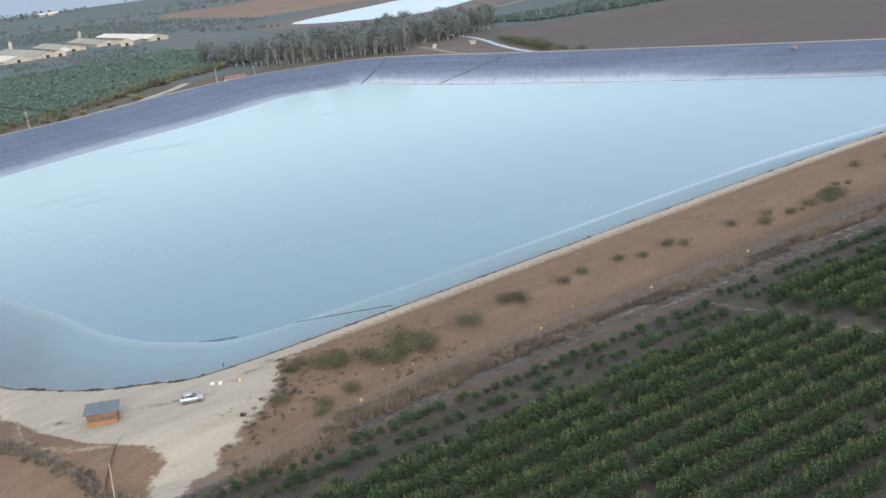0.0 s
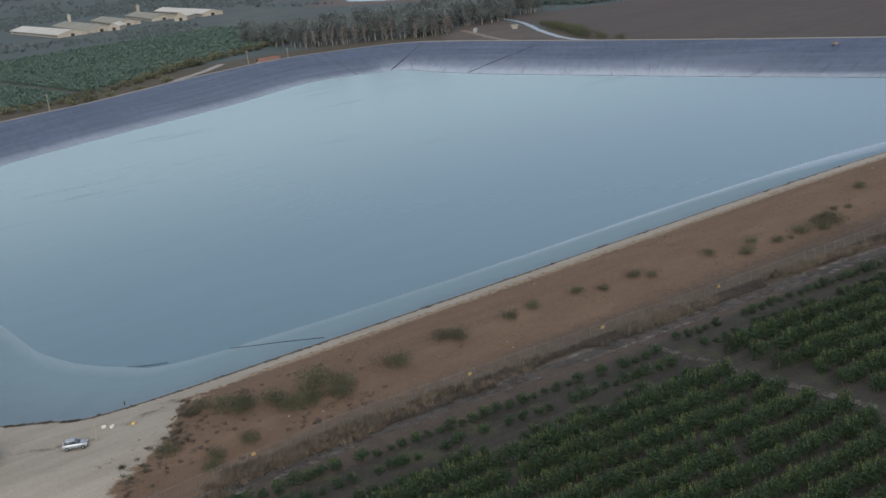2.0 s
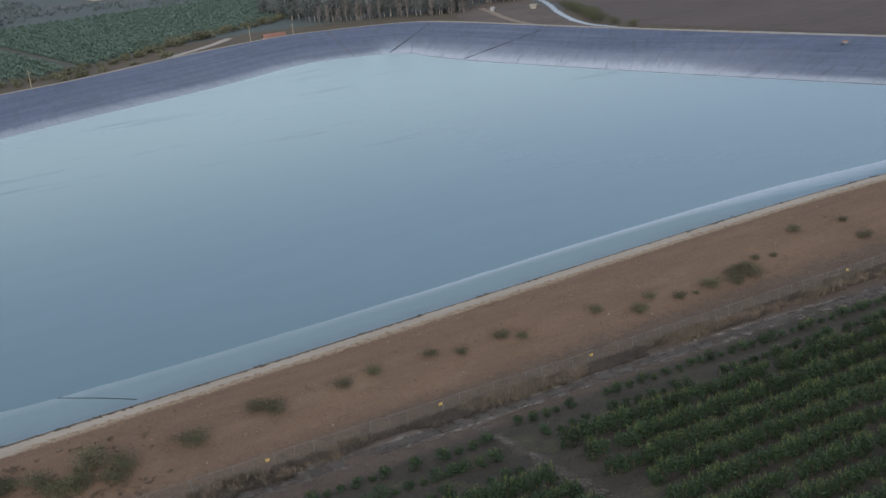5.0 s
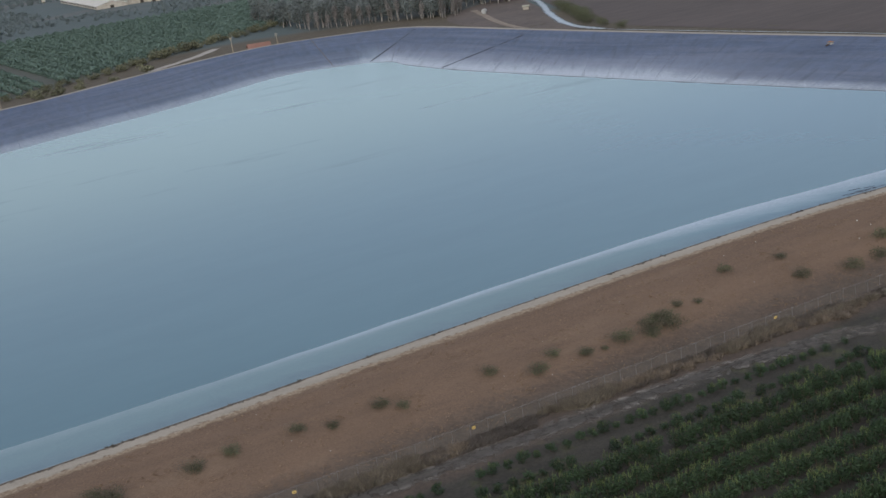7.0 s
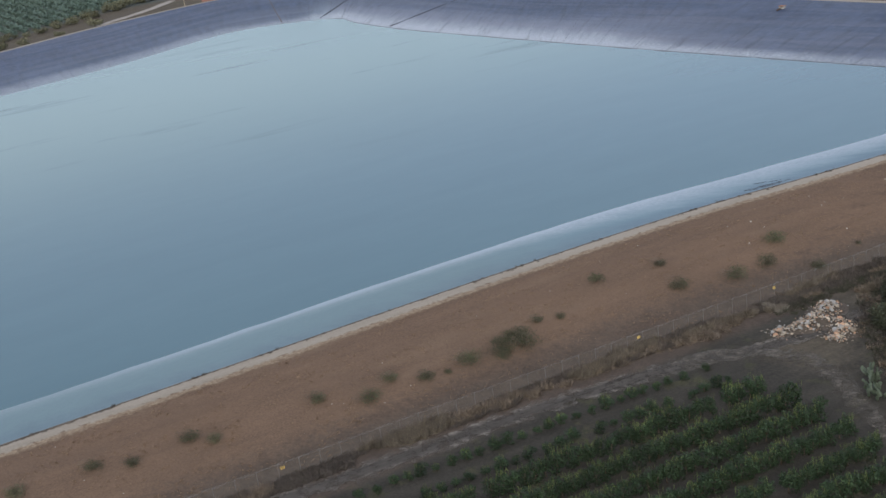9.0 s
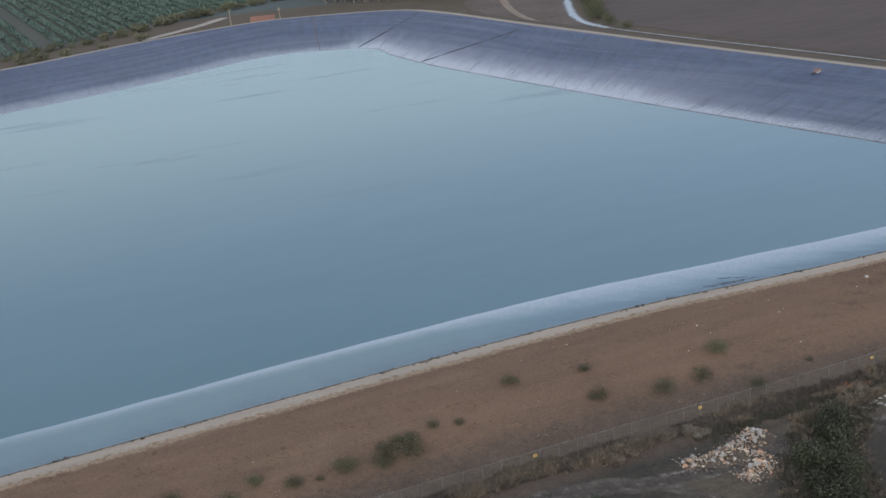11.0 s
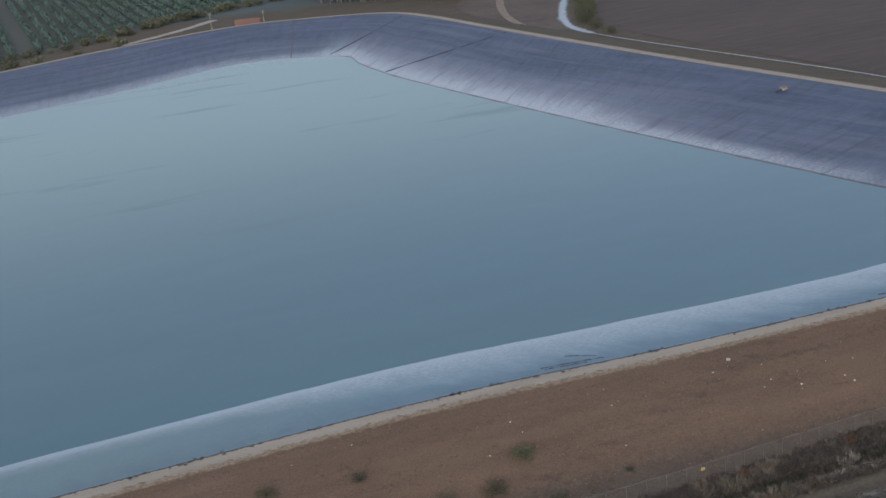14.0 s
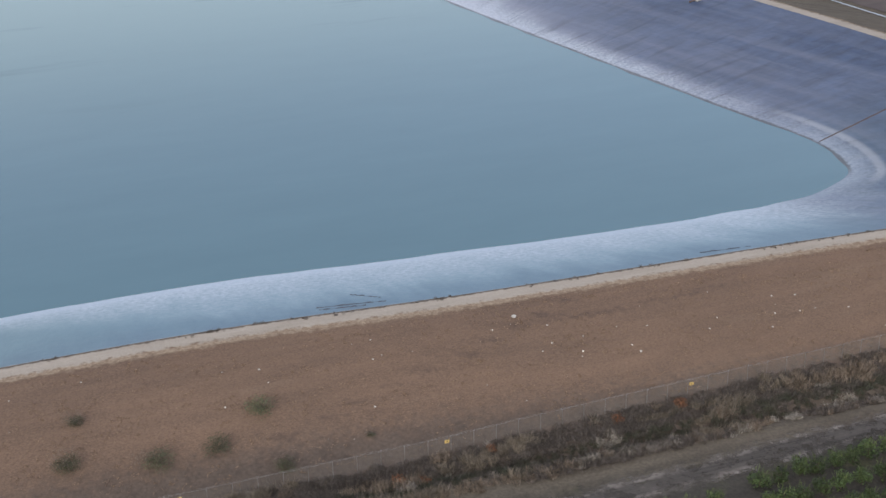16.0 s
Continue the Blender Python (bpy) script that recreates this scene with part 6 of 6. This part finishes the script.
# ---- hills closing the valley, their haze put on as a faint glow ----
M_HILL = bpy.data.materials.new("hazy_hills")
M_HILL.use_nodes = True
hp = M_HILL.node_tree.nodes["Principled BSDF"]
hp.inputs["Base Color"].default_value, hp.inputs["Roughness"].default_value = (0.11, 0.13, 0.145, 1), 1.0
# weak blue emission stands in for haze in the air
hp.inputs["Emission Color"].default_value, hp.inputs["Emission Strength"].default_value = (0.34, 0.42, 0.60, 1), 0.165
bm = bmesh.new()
hill_rows = []
for d, up in ((2900, -2), (3200, 0.06), (3500, 0.2), (3800, 0.45), (4050, 0.75), (4250, 0.93), (4400, 1.0), (4550, 0.9)):
    ring = []
    for q in range(180):
        an = q * math.pi / 90
        w = Vector((math.cos(an), math.sin(an), 0))
        h = 185 * up * (0.85 + 0.3 * noise.noise(w * 2.3 + Vector((5, 0, 0))) + 0.12 * noise.noise(w * 9)) if up > 0 else up
        ring.append(bm.verts.new((60 + w.x * d, 40 + w.y * d, h)))
    hill_rows.append(ring)
for r1, r2 in zip(hill_rows, hill_rows[1:]):
    for q in range(180):
        bm.faces.new((r1[q], r2[q], r2[(q + 1) % 180], r1[(q + 1) % 180])).smooth = True
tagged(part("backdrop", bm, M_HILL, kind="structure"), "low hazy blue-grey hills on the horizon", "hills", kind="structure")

# ---- buildings beyond the dam ----
M_SHEDROOF = mat("pale_shed_roof", (0.46, 0.43, 0.37), (0.62, 0.58, 0.51), 0.02, 0.3, 0.6, 0.1)
M_OLDROOF = mat("grey_shed_roof", (0.22, 0.21, 0.17), (0.34, 0.32, 0.26), 0.02, 0.3, 0.8, 0.1)
M_TILE = mat("red_roof_tiles", (0.17, 0.09, 0.07), (0.25, 0.135, 0.105), 0.2, 2, 0.85, 0.3)


def gabled(name, a_, b_, wide, eave, ridge, roofmat, label, category, group="", wallmat=None):
    """A long house from a to b."""
    a_, b_ = Vector((*a_, 0)), Vector((*b_, 0))
    d = (b_ - a_)
    ln = d.length
    root = new(name)
    root.matrix_world = Matrix.Translation((a_ + b_) / 2) @ Matrix.Rotation(math.atan2(d.y, d.x), 4, "Z")
    wallmat = wallmat or M_SHEDWALL
    for sy in (-1, 1):
        bm = bmesh.new()
        box(bm, (ln, 0.3, eave), (0, sy * (wide / 2 - 0.15), 0))
        part("side_wall", bm, wallmat, root)
    for sx in (-1, 1):
        bm = bmesh.new()
        x = sx * (ln / 2 - 0.16)
        pts = [(x, -wide / 2 + 0.31, 0), (x, wide / 2 - 0.31, 0), (x, wide / 2 - 0.31, eave), (x, 0, ridge - 0.1), (x, -wide / 2 + 0.31, eave)]
        f = bm.faces.new([bm.verts.new(p) for p in pts])
        ext = bmesh.ops.extrude_face_region(bm, geom=[f])
        bmesh.ops.translate(bm, verts=[v for v in ext["geom"] if isinstance(v, bmesh.types.BMVert)], vec=(-sx * 0.25, 0, 0))
        part("gable_wall", bm, wallmat, root)
        bm = bmesh.new()
        box(bm, (0.1, min(3.5, wide * 0.35), min(3.0, eave * 0.85)), (sx * (ln / 2 + 0.05), 0, 0))
        part("door", bm, M_DARK, root)
    for sy in (-1, 1):
        bm = bmesh.new()
        e0, e1 = Vector((0, 0, ridge)), Vector((0, sy * (wide / 2 + 0.6), eave - 0.15))
        vs = []
        for x in (-ln / 2 - 0.5, ln / 2 + 0.5):
            for p in (e0, e1):
                for k in (0, 0.18):
                    vs.append(bm.verts.new((x, p.y, p.z + k)))
        for q in ((0, 2, 6, 4), (1, 5, 7, 3), (0, 1, 3, 2), (4, 6, 7, 5), (2, 3, 7, 6), (0, 4, 5, 1)):
            bm.faces.new([vs[k] for k in q])
        bmesh.ops.recalc_face_normals(bm, faces=bm.faces[:])
        part("roof", bm, roofmat, root)
    n_ = int(ln / 9)
    for q in range(n_):
        bm = bmesh.new()
        box(bm, (4.5, 0.12, eave * 0.3), (-ln / 2 + (q + 0.5) * ln / n_, -wide / 2 - 0.04, eave * 0.4))
        part("window", bm, M_DARK, root)
    return tagged(root, label, category, group)


SHEDS = [((290, 1295), (272, 1085), 30, 3.2, 6.5, M_SHEDROOF, "long pale-roofed poultry shed"), ((330, 1270), (302, 1085), 30, 3.2, 6.0, M_OLDROOF, "long grey-roofed poultry shed"),
         ((372, 1265), (345, 1120), 26, 3.0, 5.8, M_OLDROOF, "long grey-roofed poultry shed"), ((412, 1262), (385, 1120), 26, 3.0, 5.8, M_OLDROOF, "long grey-roofed poultry shed"),
         ((446, 1262), (418, 1070), 22, 3.4, 6.2, M_SHEDROOF, "long pale-roofed poultry shed"), ((395, 1078), (378, 1062), 14, 4.5, 8.5, M_SHEDROOF, "short white-roofed farm shed"),
         ((322, 1085), (310, 1072), 12, 4.0, 7.5, M_SHEDROOF, "short white-roofed farm shed")]
for a_, b_, w, e_, r, m, lab in SHEDS:
    gabled("poultry_shed", a_, b_, w, e_, r, m, lab + " among the groves", "shed", "poultry sheds")
gabled("red_roof_house", (188, 529.4), (200, 526), 7.5, 2.3, 4.4, M_TILE, "low house with a red tiled roof behind the far bank", "house", "", M_WHITE)
gabled("field_hut", (641, 602), (648, 600), 6, 3, 4.5, M_SHEDROOF, "small white hut by the windbreak", "hut")
for x, y in ((1342, 1899), (1506, 2000)):
    gabled("far_house", (x, y), (x + 16, y - 6), 12, 6, 9, M_SHEDROOF, "distant cream house on the plain", "house", "far houses", M_WHITE)
for x, y, ln in ((900, 2600, 50), (1250, 3200, 70), (760, 2900, 40)):
    gabled("far_hall", (x, y), (x + ln * 0.8, y - ln * 0.6), 16, 4, 7, M_SHEDROOF, "distant pale-roofed farm hall", "shed", "far halls")


def silo(x, y):
    root = new("feed_silo")
    root.location = (x, y, 0)
    bm = bmesh.new()
    rod(bm, (0, 0, 3), (0, 0, 11), 2.2, seg=16)
    part("drum", bm, M_SHEDWALL, root)
    bm = bmesh.new()
    rod(bm, (0, 0, 11), (0, 0, 13), 2.3, 0.4, seg=16)
    part("cone", bm, M_OLDROOF, root)
    bm = bmesh.new()
    rod(bm, (0, 0, 1.2), (0, 0, 3), 0.4, 2.2, seg=16)
    part("hopper", bm, M_OLDROOF, root)
    for q in range(4):
        bm = bmesh.new()
        rod(bm, (1.8 * math.cos(q * 1.57 + 0.78), 1.8 * math.sin(q * 1.57 + 0.78), -0.1), (1.9 * math.cos(q * 1.57 + 0.78), 1.9 * math.sin(q * 1.57 + 0.78), 3.4), 0.15, seg=6)
        part("leg", bm, M_STEEL, root)
    return tagged(root, "grey feed silo standing by a poultry shed", "silo", "feed silos")


for x, y in ((262, 1318), (345, 1296), (425, 1285)):
    silo(x, y)


def tank(x, y, r, ln, turn, label):
    root = new("water_tank")
    root.matrix_world = pose(x, y, 0, 0, 0, turn)
    bm = bmesh.new()
    rod(bm, (-ln / 2, 0, r + 0.4), (ln / 2, 0, r + 0.4), r, seg=20)
    bmesh.ops.bevel(bm, geom=[e_ for e_ in bm.edges if e_.calc_face_angle(0) > 1], offset=0.25, segments=3, affect="EDGES")
    part("drum", bm, M_GREYCHUNK, root)
    for q in (-0.3, 0.3):
        bm = bmesh.new()
        box(bm, (0.35, r * 1.7, 0.75), (q * ln, 0, 0))
        part("cradle", bm, M_GREYCHUNK, root)
    return tagged(root, label, "tank")


tank(325, 493, 1.4, 3.4, 40, "grey water tank on cradles beyond the far bank")
gabled("pump_house", (342.5, 477.5), (345, 475), 2.4, 1.9, 2.6, M_OLDROOF, "small grey pump house by the canal", "hut", "", M_SHEDWALL)
M_BARE = mat("bare_brown_earth", (0.085, 0.07, 0.062), (0.14, 0.112, 0.097), 0.03, 0.3, 0.95, 0.2)
ribbon("canal_track", [(290, 388), (298, 425), (309, 458), (321, 487), (334, 520)], 4, M_TRACK, 0.12, "pale dirt track to the water tank", "track")
sheet("canal_bare_ground", rounded([(292, 375), (288, 430), (298, 490), (330, 530), (385, 555), (366, 505), (340, 449), (318, 408), (304, 372)]), M_BARE, 0.06, "bare brown earth beside the canal", "ground")
boom([(-84, 69.2, WATER_Z + 0.1), (-80.5, 66.4, WATER_Z + 0.1), (-77, 64.4, WATER_Z + 0.1)], "black floating hose at the water's edge")
boom([(-65, 61.3, WATER_Z + 0.1), (-63.4, 56.0, -0.1), (-61.8, 50.5, 1.13), (-60.4, 45, 2.37), (-58.3, 34.5, 4.75)], "black hose running up the liner from the water")
